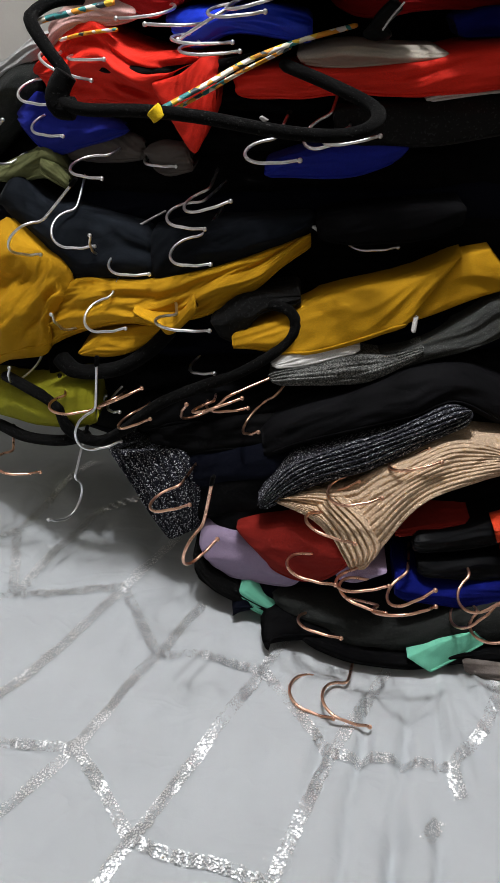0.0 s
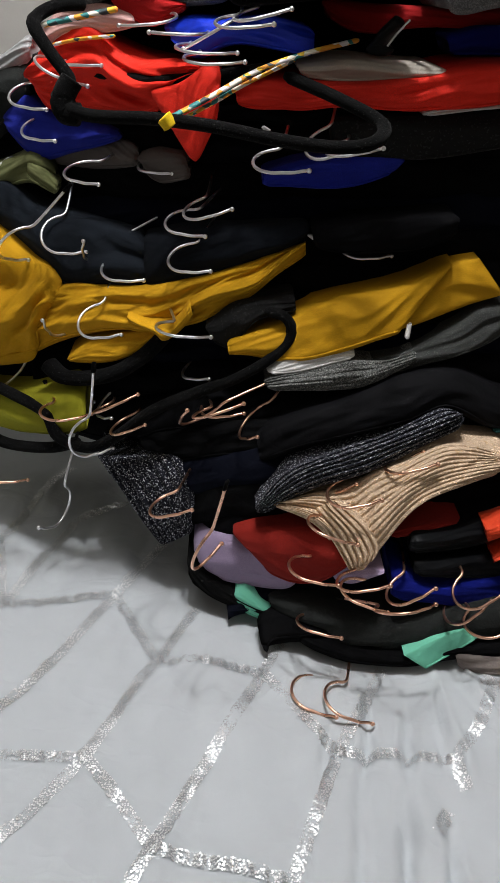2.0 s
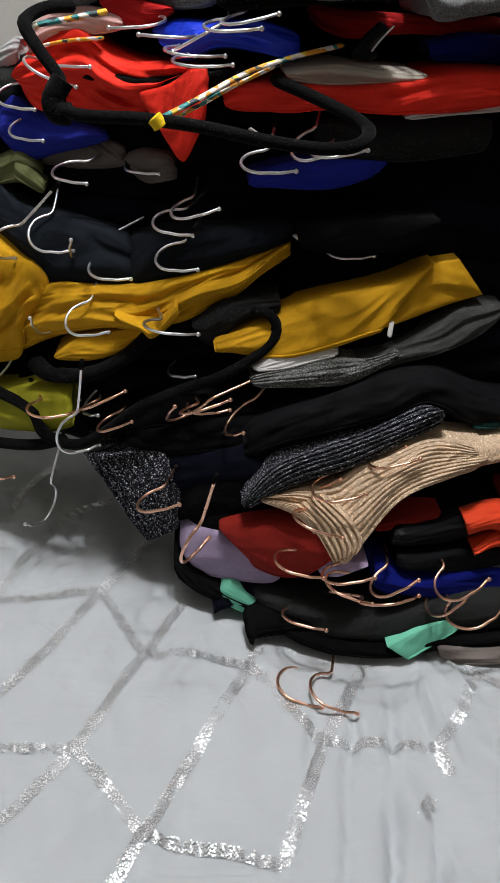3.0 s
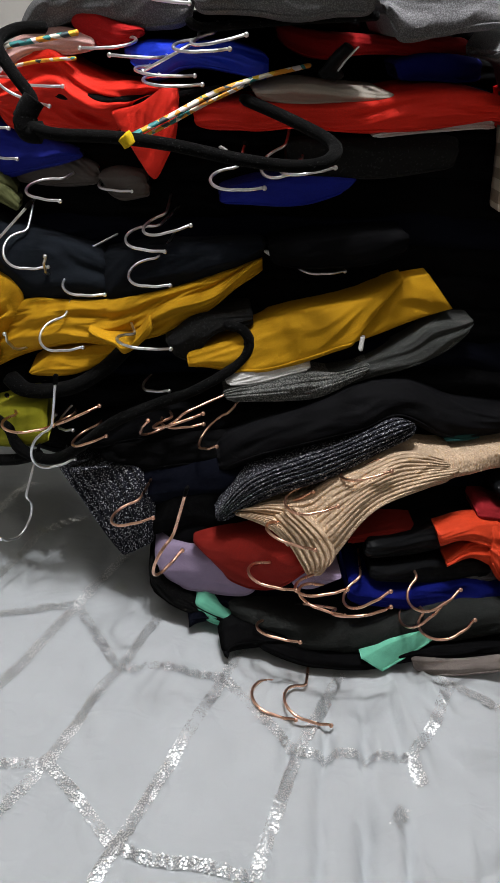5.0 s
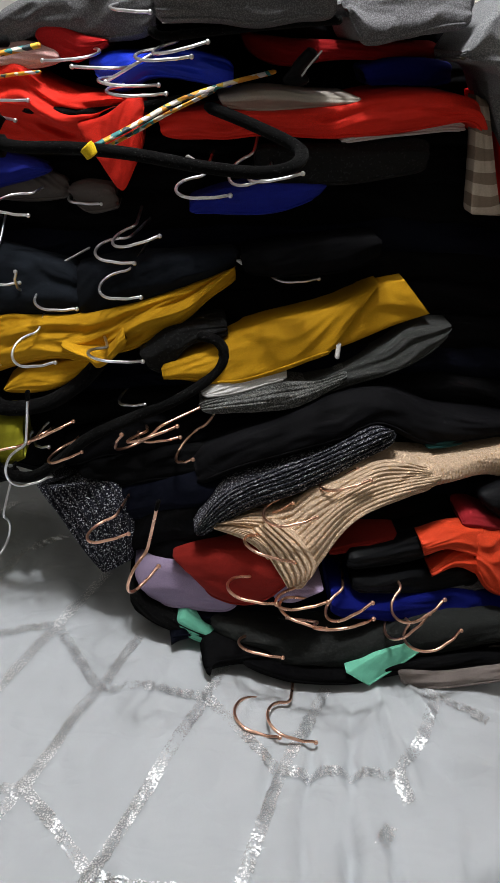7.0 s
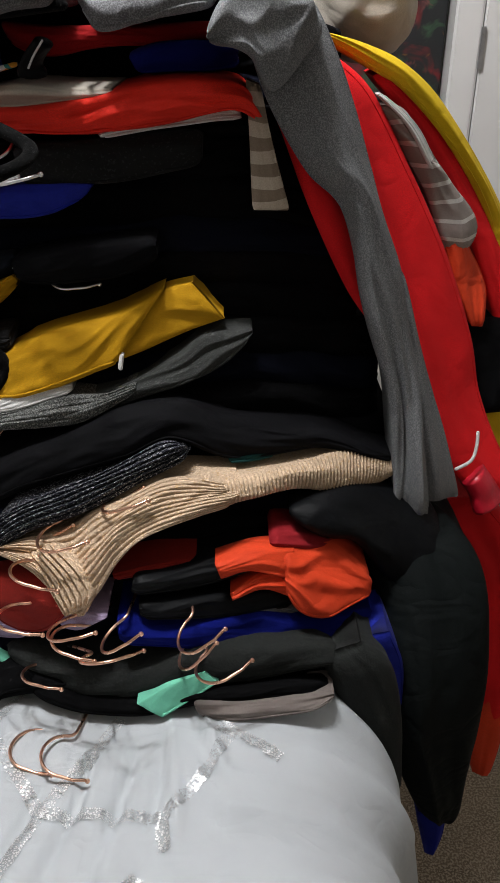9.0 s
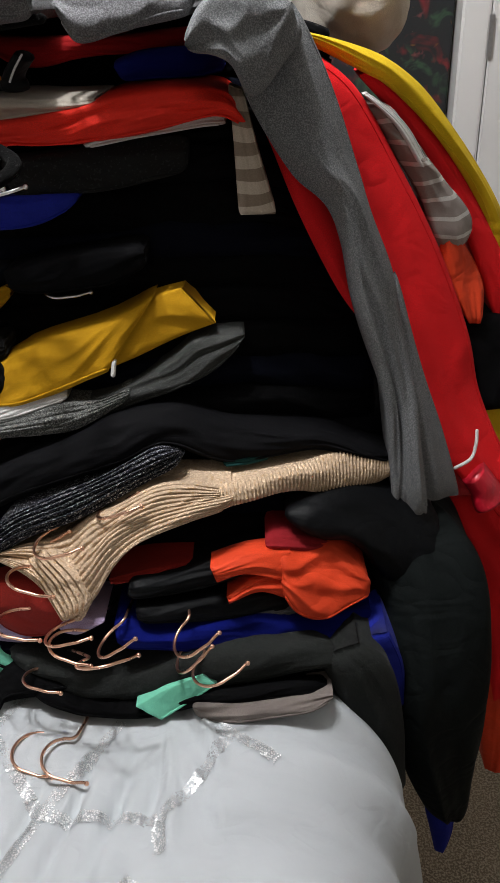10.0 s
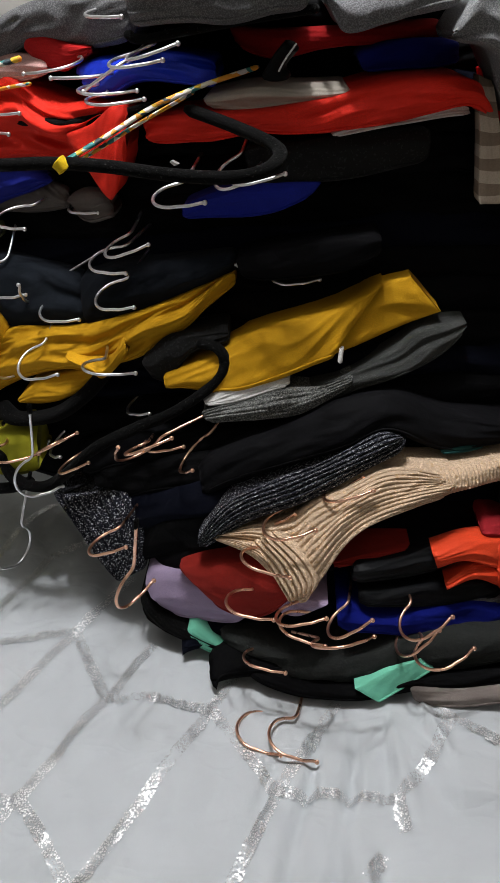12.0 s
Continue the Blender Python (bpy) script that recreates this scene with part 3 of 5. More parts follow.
garment("filler_layer", "added very dark navy layer filling the dark gaps of the pile", "garment",
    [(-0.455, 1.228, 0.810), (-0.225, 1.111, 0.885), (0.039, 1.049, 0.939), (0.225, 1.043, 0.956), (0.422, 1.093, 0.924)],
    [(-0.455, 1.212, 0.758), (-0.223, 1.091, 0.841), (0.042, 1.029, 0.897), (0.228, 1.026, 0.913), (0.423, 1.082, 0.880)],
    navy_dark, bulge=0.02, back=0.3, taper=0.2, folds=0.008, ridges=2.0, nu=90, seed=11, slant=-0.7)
garment("filler_layer", "added black wool layer filling the dark gaps of the pile", "garment",
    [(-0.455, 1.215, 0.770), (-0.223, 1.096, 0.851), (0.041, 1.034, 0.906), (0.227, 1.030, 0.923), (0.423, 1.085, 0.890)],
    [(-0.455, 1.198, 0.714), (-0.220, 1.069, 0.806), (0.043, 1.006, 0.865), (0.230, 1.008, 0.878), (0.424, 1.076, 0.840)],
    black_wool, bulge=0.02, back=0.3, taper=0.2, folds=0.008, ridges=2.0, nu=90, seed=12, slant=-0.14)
garment("filler_layer", "added black cotton layer filling the dark gaps of the pile", "garment",
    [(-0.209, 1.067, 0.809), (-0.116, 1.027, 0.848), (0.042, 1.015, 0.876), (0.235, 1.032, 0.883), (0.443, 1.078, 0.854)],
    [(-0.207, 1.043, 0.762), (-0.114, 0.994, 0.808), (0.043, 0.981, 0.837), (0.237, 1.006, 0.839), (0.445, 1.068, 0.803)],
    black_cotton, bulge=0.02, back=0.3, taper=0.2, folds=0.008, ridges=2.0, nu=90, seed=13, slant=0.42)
garment("filler_layer", "added black jersey layer filling the dark gaps of the pile", "garment",
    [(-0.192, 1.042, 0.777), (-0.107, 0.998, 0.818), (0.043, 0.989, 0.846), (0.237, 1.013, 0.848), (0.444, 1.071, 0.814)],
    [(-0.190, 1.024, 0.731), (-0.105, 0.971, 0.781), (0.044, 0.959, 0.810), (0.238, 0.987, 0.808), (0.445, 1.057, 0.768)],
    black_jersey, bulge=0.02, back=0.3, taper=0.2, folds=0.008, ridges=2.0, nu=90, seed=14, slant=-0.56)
garment("filler_layer", "added very dark navy layer filling the dark gaps of the pile", "garment",
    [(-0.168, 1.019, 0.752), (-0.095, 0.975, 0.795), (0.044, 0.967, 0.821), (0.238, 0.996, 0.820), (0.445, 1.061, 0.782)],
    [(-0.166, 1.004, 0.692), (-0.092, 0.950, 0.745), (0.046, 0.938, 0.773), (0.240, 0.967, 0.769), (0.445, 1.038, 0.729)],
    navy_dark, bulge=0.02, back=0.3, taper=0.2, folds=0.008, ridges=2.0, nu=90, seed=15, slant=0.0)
garment("filler_layer", "added black wool layer filling the dark gaps of the pile", "garment",
    [(-0.151, 1.003, 0.720), (-0.086, 0.956, 0.766), (0.045, 0.947, 0.792), (0.239, 0.978, 0.788), (0.445, 1.047, 0.749)],
    [(-0.149, 0.992, 0.656), (-0.083, 0.940, 0.710), (0.048, 0.927, 0.739), (0.243, 0.953, 0.735), (0.444, 1.019, 0.699)],
    black_wool, bulge=0.02, back=0.3, taper=0.2, folds=0.008, ridges=2.0, nu=90, seed=16, slant=0.56)
garment("filler_layer", "added black cotton layer filling the dark gaps of the pile", "garment",
    [(-0.113, 0.985, 0.689), (-0.067, 0.940, 0.736), (0.046, 0.932, 0.761), (0.241, 0.962, 0.756), (0.445, 1.030, 0.717)],
    [(-0.110, 0.978, 0.617), (-0.064, 0.932, 0.669), (0.052, 0.920, 0.698), (0.247, 0.941, 0.695), (0.443, 0.997, 0.666)],
    black_cotton, bulge=0.02, back=0.3, taper=0.2, folds=0.008, ridges=2.0, nu=90, seed=17, slant=-0.42)
garment("filler_layer", "added black jersey layer filling the dark gaps of the pile", "garment",
    [(-0.100, 0.979, 0.640), (-0.060, 0.933, 0.690), (0.050, 0.922, 0.718), (0.245, 0.946, 0.714), (0.444, 1.007, 0.681)],
    [(-0.097, 0.929, 0.604), (-0.057, 0.913, 0.634), (0.056, 0.916, 0.653), (0.254, 0.935, 0.650), (0.442, 0.973, 0.635)],
    black_jersey, bulge=0.02, back=0.3, taper=0.2, folds=0.008, ridges=2.0, nu=90, seed=18, slant=0.14)
garment("filler_layer", "added very dark navy layer filling the dark gaps of the pile", "garment",
    [(-0.064, 0.965, 0.606), (-0.041, 0.926, 0.652), (0.053, 0.917, 0.678), (0.249, 0.937, 0.676), (0.443, 0.987, 0.651)],
    [(-0.064, 0.866, 0.612), (-0.040, 0.882, 0.615), (0.058, 0.900, 0.620), (0.256, 0.919, 0.617), (0.438, 0.939, 0.618)],
    navy_dark, bulge=0.02, back=0.3, taper=0.2, folds=0.008, ridges=2.0, nu=90, seed=19, slant=0.7)
garment("filler_layer", "added black wool layer filling the dark gaps of the pile", "garment",
    [(-0.013, 0.907, 0.607), (-0.015, 0.901, 0.628), (0.057, 0.909, 0.640), (0.256, 0.931, 0.635), (0.442, 0.968, 0.621)],
    [(-0.017, 0.806, 0.613), (-0.017, 0.822, 0.615), (0.052, 0.840, 0.617), (0.242, 0.860, 0.610), (0.430, 0.882, 0.616)],
    black_wool, bulge=0.02, back=0.3, taper=0.2, folds=0.008, ridges=2.0, nu=90, seed=20, slant=-0.28)
garment("sweatshirt", "grey marl sweatshirt lying on top of the pile", "sweatshirt",
    [(-0.299, 1.158, 1.254), (-0.258, 1.129, 1.296), (-0.180, 1.091, 1.321), (-0.093, 1.055, 1.333)],
    [(-0.285, 1.153, 1.244), (-0.219, 1.118, 1.272), (-0.157, 1.088, 1.268), (-0.096, 1.059, 1.277)],
    grey_marl, bulge=0.02, back=0.25, folds=0.01, seed=21, taper=0.4, slant=0.28)
garment("sweatshirt", "grey marl sweatshirt lying on top of the pile", "sweatshirt",
    [(-0.101, 1.013, 1.326), (-0.007, 0.997, 1.339), (0.079, 0.963, 1.343)],
    [(-0.094, 1.013, 1.291), (-0.003, 0.994, 1.295), (0.080, 0.965, 1.302)],
    grey_marl, bulge=0.02, back=0.25, folds=0.01, seed=22, taper=0.4, slant=-0.7)
garment("cardigan", "heather grey cardigan thrown over the top", "cardigan",
    [(0.088, 1.000, 1.322), (0.125, 1.000, 1.330), (0.170, 1.000, 1.335), (0.226, 1.004, 1.338)],
    [(0.100, 0.988, 1.303), (0.115, 0.988, 1.286), (0.150, 0.988, 1.291), (0.181, 0.988, 1.296), (0.220, 0.990, 1.303)],
    grey_marl_light, bulge=0.010, back=0.22, folds=0.006, seed=23, taper=0.4, slant=-0.14)
garment("red_shirt", "red top folded near the top of the pile", "top",
    [(-0.233, 1.116, 1.270), (-0.214, 1.104, 1.288), (-0.179, 1.086, 1.275), (-0.147, 1.071, 1.272)],
    [(-0.219, 1.111, 1.254), (-0.185, 1.093, 1.246), (-0.165, 1.082, 1.255), (-0.147, 1.071, 1.263)],
    red_cotton, bulge=0.008, back=0.12, seed=24, taper=0.4, slant=0.42)
garment("red_shirt", "red top, coloured darker for the shade under a sweatshirt", "top",
    [(-0.004, 1.111, 1.289), (0.033, 1.092, 1.284), (0.108, 1.081, 1.285), (0.221, 1.115, 1.291)],
    [(0.004, 1.107, 1.267), (0.040, 1.092, 1.255), (0.112, 1.084, 1.265), (0.233, 1.121, 1.273)],
    red_shaded, bulge=0.012, back=0.2, seed=25, taper=0.4, slant=-0.56)
garment("blue_shirt", "royal blue satin top bunched between hangers", "top",
    [(-0.174, 1.086, 1.249), (-0.141, 1.069, 1.260), (-0.098, 1.051, 1.262), (-0.056, 1.038, 1.265), (-0.014, 1.031, 1.260)],
    [(-0.156, 1.076, 1.229), (-0.132, 1.064, 1.221), (-0.097, 1.049, 1.237), (-0.054, 1.037, 1.237), (-0.012, 1.030, 1.234)],
    blue_satin, bulge=0.012, back=0.2, folds=0.007, seed=26, taper=0.4, slant=0.0)
garment("blue_shirt", "royal blue cotton top folded in the pile", "top",
    [(0.130, 1.073, 1.261), (0.162, 1.079, 1.271), (0.205, 1.096, 1.273), (0.243, 1.116, 1.270)],
    [(0.141, 1.078, 1.240), (0.175, 1.086, 1.242), (0.212, 1.099, 1.244), (0.247, 1.115, 1.247)],
    blue_cotton, bulge=0.008, back=0.2, seed=27, taper=0.4, slant=0.56)
garment("cream_shirt", "cream knitted top folded flat", "top",
    [(-0.029, 1.033, 1.223), (0.024, 1.020, 1.233), (0.072, 1.012, 1.232), (0.120, 1.008, 1.233)],
    [(-0.022, 1.031, 1.214), (0.027, 1.021, 1.212), (0.080, 1.013, 1.221), (0.124, 1.009, 1.229)],
    cream_cotton, bulge=0.008, back=0.2, seed=28, taper=0.4, slant=-0.42)
garment("red_dress", "bright red dress with its skirt drawn across the pile", "dress",
    [(-0.095, 1.037, 1.203), (-0.028, 1.020, 1.210), (0.031, 1.009, 1.214), (0.091, 1.005, 1.223), (0.163, 1.008, 1.240), (0.243, 1.017, 1.238), (0.268, 1.034, 1.206)],
    [(-0.084, 1.029, 1.175), (-0.026, 1.018, 1.181), (0.034, 1.011, 1.188), (0.103, 1.008, 1.189), (0.170, 1.010, 1.200), (0.237, 1.017, 1.214), (0.268, 1.028, 1.196)],
    red_bright, bulge=0.012, back=0.22, folds=0.007, ridges=3.0, nu=90, seed=29, taper=0.4, slant=0.14)
garment("white_shirt", "white cotton top folded under a red dress", "top",
    [(0.104, 1.014, 1.190), (0.159, 1.017, 1.203), (0.217, 1.028, 1.215), (0.246, 1.035, 1.211)],
    [(0.107, 1.015, 1.186), (0.167, 1.018, 1.196), (0.220, 1.027, 1.202), (0.249, 1.033, 1.204)],
    white_cotton, bulge=0.003, back=0.2, seed=30, taper=0.4, slant=0.7)
red_blouse_thing = garment("red_blouse", "bright red blouse bunched on a velvet hanger", "blouse",
    [(-0.337, 1.169, 1.183), (-0.300, 1.149, 1.228), (-0.254, 1.130, 1.240), (-0.221, 1.113, 1.225), (-0.176, 1.089, 1.214), (-0.124, 1.058, 1.215)],
    [(-0.330, 1.168, 1.168), (-0.303, 1.153, 1.142), (-0.254, 1.132, 1.145), (-0.200, 1.104, 1.160), (-0.149, 1.071, 1.181), (-0.119, 1.049, 1.192)],
    red_bright, bulge=0.02, back=0.16, folds=0.014, ridges=4.0, nu=80, nv=40, seed=31, taper=0.4, slant=-0.28)
add_piece(red_blouse_thing, "collar",
    [(-0.185, 1.061, 1.185), (-0.151, 1.042, 1.196), (-0.123, 1.027, 1.216), (-0.106, 1.022, 1.218)],
    [(-0.145, 1.027, 1.136), (-0.134, 1.018, 1.125), (-0.125, 1.014, 1.128), (-0.107, 1.013, 1.167)],
    red_bright, label="bright red blouse collar folded to a point", bulge=0.008, back=0.1, folds=0.006, twist=2.0, seed=32, taper=0.4, slant=0.28)
garment("lace_shirt", "black lace top folded in the pile", "top",
    [(0.013, 1.030, 1.174), (0.075, 1.021, 1.180), (0.137, 1.021, 1.188), (0.209, 1.029, 1.192)],
    [(0.020, 1.029, 1.136), (0.080, 1.022, 1.139), (0.144, 1.021, 1.145), (0.208, 1.024, 1.159)],
    black_lace, bulge=0.01, back=0.2, seed=33, taper=0.4, slant=-0.7)
garment("blue_shirt", "royal blue jersey top folded in the pile", "top",
    [(-0.055, 1.032, 1.113), (-0.009, 1.027, 1.132), (0.042, 1.022, 1.139), (0.098, 1.016, 1.142)],
    [(-0.055, 1.034, 1.099), (-0.005, 1.030, 1.099), (0.046, 1.024, 1.106), (0.087, 1.016, 1.127)],
    blue_cotton, bulge=0.008, back=0.15, seed=34, taper=0.4, slant=-0.14)
garment("blue_shirt", "royal blue top slipping from its hanger", "top",
    [(-0.372, 1.186, 1.128), (-0.343, 1.172, 1.154), (-0.303, 1.155, 1.144), (-0.226, 1.121, 1.133)],
    [(-0.369, 1.183, 1.118), (-0.328, 1.166, 1.087), (-0.283, 1.149, 1.095), (-0.216, 1.113, 1.124)],
    blue_cotton, bulge=0.014, back=0.15, folds=0.008, seed=35, taper=0.4, slant=0.42)
garment("taupe_shirt", "taupe jersey top folded in the pile", "top",
    [(-0.310, 1.170, 1.096), (-0.270, 1.155, 1.118), (-0.234, 1.136, 1.124), (-0.199, 1.109, 1.117)],
    [(-0.307, 1.167, 1.079), (-0.270, 1.154, 1.080), (-0.234, 1.134, 1.086), (-0.198, 1.108, 1.096)],
    taupe_jersey, bulge=0.01, back=0.15, seed=36, taper=0.4, slant=-0.56)
garment("taupe_shirt", "taupe jersey top folded in the pile", "top",
    [(-0.199, 1.109, 1.109), (-0.175, 1.088, 1.119), (-0.142, 1.063, 1.119)],
    [(-0.191, 1.101, 1.092), (-0.170, 1.082, 1.082), (-0.134, 1.056, 1.095)],
    taupe_jersey, bulge=0.008, back=0.15, seed=37, taper=0.4, slant=0.0)
garment("olive_shirt", "olive green cotton top with a loose sleeve", "top",
    [(-0.482, 1.257, 1.020), (-0.423, 1.211, 1.050), (-0.363, 1.175, 1.081), (-0.331, 1.163, 1.098), (-0.305, 1.158, 1.079)],
    [(-0.483, 1.256, 1.005), (-0.423, 1.207, 1.041), (-0.372, 1.175, 1.047), (-0.333, 1.157, 1.057), (-0.303, 1.149, 1.047)],
    olive_cotton, bulge=0.012, back=0.15, folds=0.008, seed=38, taper=0.4, slant=0.56)
garment("olive_shirt", "olive green cotton top with a loose sleeve", "top",
    [(-0.339, 1.156, 1.083), (-0.317, 1.149, 1.076), (-0.299, 1.141, 1.063)],
    [(-0.339, 1.152, 1.062), (-0.317, 1.144, 1.054), (-0.301, 1.138, 1.049)],
    olive_cotton, bulge=0.006, back=0.1, seed=39, taper=0.4, slant=-0.42)
garment("slate_dress", "slate blue jersey dress with a rounded neckline", "dress",
    [(-0.406, 1.190, 1.019), (-0.371, 1.175, 1.055), (-0.326, 1.152, 1.034), (-0.259, 1.119, 1.027), (-0.187, 1.078, 1.020)],
    [(-0.398, 1.186, 1.010), (-0.340, 1.140, 0.969), (-0.289, 1.107, 0.945), (-0.240, 1.084, 0.953), (-0.180, 1.057, 0.962)],
    slate_jersey, bulge=0.02, back=0.16, folds=0.008, seed=40, taper=0.4, slant=0.14)
garment("slate_dress", "dark slate cotton dress folded in the pile", "dress",
    [(-0.194, 1.084, 1.018), (-0.128, 1.057, 1.039), (-0.064, 1.043, 1.049), (0.004, 1.042, 1.060)],
    [(-0.184, 1.064, 0.959), (-0.124, 1.052, 0.982), (-0.061, 1.044, 1.009), (0.001, 1.042, 1.034)],
    slate_dark, bulge=0.02, back=0.2, folds=0.006, seed=41, taper=0.4, slant=0.7)
garment("mustard_dress", "mustard yellow dress bunched at its gathered waist", "dress",
    [(-0.504, 1.245, 0.913), (-0.424, 1.190, 0.959), (-0.380, 1.156, 1.003), (-0.324, 1.117, 0.977), (-0.286, 1.093, 0.948)],
    [(-0.506, 1.207, 0.775), (-0.418, 1.126, 0.812), (-0.364, 1.092, 0.833), (-0.329, 1.080, 0.849), (-0.323, 1.081, 0.884)],
    mustard, bulge=0.025, back=0.2, folds=0.018, ridges=5.0, twist=3.0, run=1.6, nu=80, nv=44, seed=42, taper=0.4, slant=-0.28)
mustard_thing = garment("mustard_dress", "mustard yellow dress with its skirt drawn sideways", "dress",
    [(-0.343, 1.127, 0.910), (-0.276, 1.096, 0.950), (-0.205, 1.069, 0.957), (-0.144, 1.052, 0.980), (-0.073, 1.040, 1.005), (0.000, 1.038, 1.041)],
    [(-0.339, 1.096, 0.845), (-0.273, 1.072, 0.891), (-0.209, 1.053, 0.915), (-0.164, 1.043, 0.918), (-0.095, 1.033, 0.946), (0.002, 1.033, 1.021)],
    mustard, bulge=0.022, back=0.2, folds=0.012, ridges=4.0, nu=80, nv=40, seed=43, taper=0.4, slant=0.28)
add_piece(mustard_thing, "lining",
    [(-0.282, 1.059, 0.866), (-0.250, 1.054, 0.893), (-0.208, 1.045, 0.909), (-0.157, 1.031, 0.925)],
    [(-0.276, 1.054, 0.862), (-0.238, 1.041, 0.868), (-0.200, 1.032, 0.887), (-0.154, 1.030, 0.923)],
    mustard, label="mustard yellow hem folded out below a dress", bulge=0.006, back=0.12, seed=44, taper=0.4, slant=-0.7)
add_piece(mustard_thing, "knot",
    [(-0.204, 1.032, 0.941), (-0.173, 1.020, 0.938), (-0.147, 1.014, 0.942), (-0.129, 1.014, 0.967)],
    [(-0.200, 1.028, 0.932), (-0.169, 1.014, 0.923), (-0.155, 1.010, 0.917), (-0.124, 1.007, 0.946)],
    mustard, label="mustard yellow knotted hem of a dress", bulge=0.012, back=0.08, folds=0.006, seed=45, taper=0.4, slant=-0.14)
mustard_skirt_thing = garment("mustard_skirt", "mustard yellow skirt folded across the pile", "skirt",
    [(-0.084, 1.002, 0.925), (-0.021, 1.001, 0.953), (0.043, 1.000, 0.985), (0.121, 1.001, 1.011), (0.167, 1.003, 1.034)],
    [(-0.080, 0.996, 0.910), (-0.005, 0.982, 0.912), (0.047, 0.979, 0.926), (0.093, 0.981, 0.946), (0.113, 0.984, 0.955)],
    mustard, taper=0.0, bulge=0.01, back=0.2, folds=0.006, ridges=1.6, nu=80, seed=46, slant=0.42)
add_piece(mustard_skirt_thing, "back_panel",
    [(0.099, 1.003, 0.981), (0.137, 1.011, 1.011), (0.168, 1.012, 1.030), (0.198, 1.010, 1.038)],
    [(0.101, 0.992, 0.948), (0.128, 0.995, 0.961), (0.181, 1.001, 0.981), (0.231, 1.006, 1.002)],
    mustard, label="mustard yellow skirt folded across the pile", taper=0.0, bulge=0.006, back=0.2, folds=0.005, ridges=1.2, seed=47, slant=-0.56)
garment("lime_shirt", "lime green jersey top hanging at the end of the pile", "top",
    [(-0.511, 1.216, 0.743), (-0.424, 1.140, 0.779), (-0.350, 1.085, 0.801), (-0.285, 1.051, 0.830), (-0.256, 1.043, 0.837)],
    [(-0.511, 1.199, 0.691), (-0.423, 1.124, 0.735), (-0.339, 1.060, 0.755), (-0.290, 1.032, 0.768), (-0.252, 1.017, 0.789)],
    lime_cotton, bulge=0.015, back=0.15, folds=0.006, seed=48, taper=0.1, slant=0.0, hem=0.0009)
garment("black_shirt", "black jersey top sagging beside a lime green top", "top",
    [(-0.345, 1.130, 0.850), (-0.290, 1.112, 0.862), (-0.230, 1.092, 0.868), (-0.165, 1.066, 0.872)],
    [(-0.330, 1.122, 0.738), (-0.285, 1.104, 0.732), (-0.230, 1.082, 0.736), (-0.165, 1.058, 0.760)],
    black_jersey, bulge=0.012, back=0.12, folds=0.006, seed=102, taper=0.2, slant=0.28)
garment("sequin_shirt", "black sequined top bunched on its hanger", "shirt",
    [(-0.112, 1.019, 0.937), (-0.076, 1.017, 0.966), (-0.036, 1.015, 0.974), (-0.008, 1.012, 0.981)],
    [(-0.101, 1.009, 0.922), (-0.077, 1.006, 0.917), (-0.048, 1.004, 0.950), (-0.005, 1.005, 0.961)],
    black_lace, bulge=0.01, back=0.1, folds=0.008, seed=49, taper=0.4, slant=0.56)
garment("blush_shirt", "blush pink satin shirt inside a velvet hanger", "shirt",
    [(-0.316, 1.152, 1.231), (-0.288, 1.137, 1.253), (-0.246, 1.119, 1.263), (-0.202, 1.097, 1.258)],
    [(-0.316, 1.153, 1.201), (-0.286, 1.139, 1.226), (-0.246, 1.122, 1.234), (-0.201, 1.098, 1.243)],
    blush_satin, bulge=0.008, back=0.1, folds=0.006, seed=50, taper=0.4, slant=-0.42)
garment("white_shirt", "white cotton shirt folded under a skirt", "shirt",
    [(-0.037, 0.984, 0.902), (-0.006, 0.986, 0.920), (0.064, 0.982, 0.933)],
    [(-0.032, 0.979, 0.895), (0.002, 0.977, 0.901), (0.065, 0.978, 0.922)],
    white_cotton, bulge=0.006, back=0.15, seed=51, taper=0.4, slant=0.14)
garment("grey_cardigan", "grey melange knitted cardigan folded in the pile", "cardigan",
    [(-0.039, 0.980, 0.887), (0.009, 0.979, 0.905), (0.055, 0.979, 0.919), (0.103, 0.978, 0.920), (0.135, 0.977, 0.936)],
    [(-0.030, 0.971, 0.877), (0.010, 0.966, 0.883), (0.064, 0.965, 0.889), (0.096, 0.967, 0.904), (0.136, 0.974, 0.924)],
    grey_melange, bulge=0.01, back=0.15, folds=0.006, rib=(5, 0.0012), nv=44, seed=52, taper=0.4, slant=0.7)
garment("grey_cardigan", "charcoal knitted cardigan with a curved hem", "cardigan",
    [(0.077, 0.987, 0.917), (0.131, 0.993, 0.932), (0.184, 1.001, 0.966), (0.213, 1.006, 0.986), (0.262, 1.013, 0.988)],
    [(0.086, 0.974, 0.888), (0.132, 0.979, 0.914), (0.187, 0.988, 0.931), (0.235, 0.999, 0.951), (0.264, 1.009, 0.979)],
    charcoal_knit, bulge=0.012, back=0.2, folds=0.005, seed=53, taper=0.4, slant=-0.28)
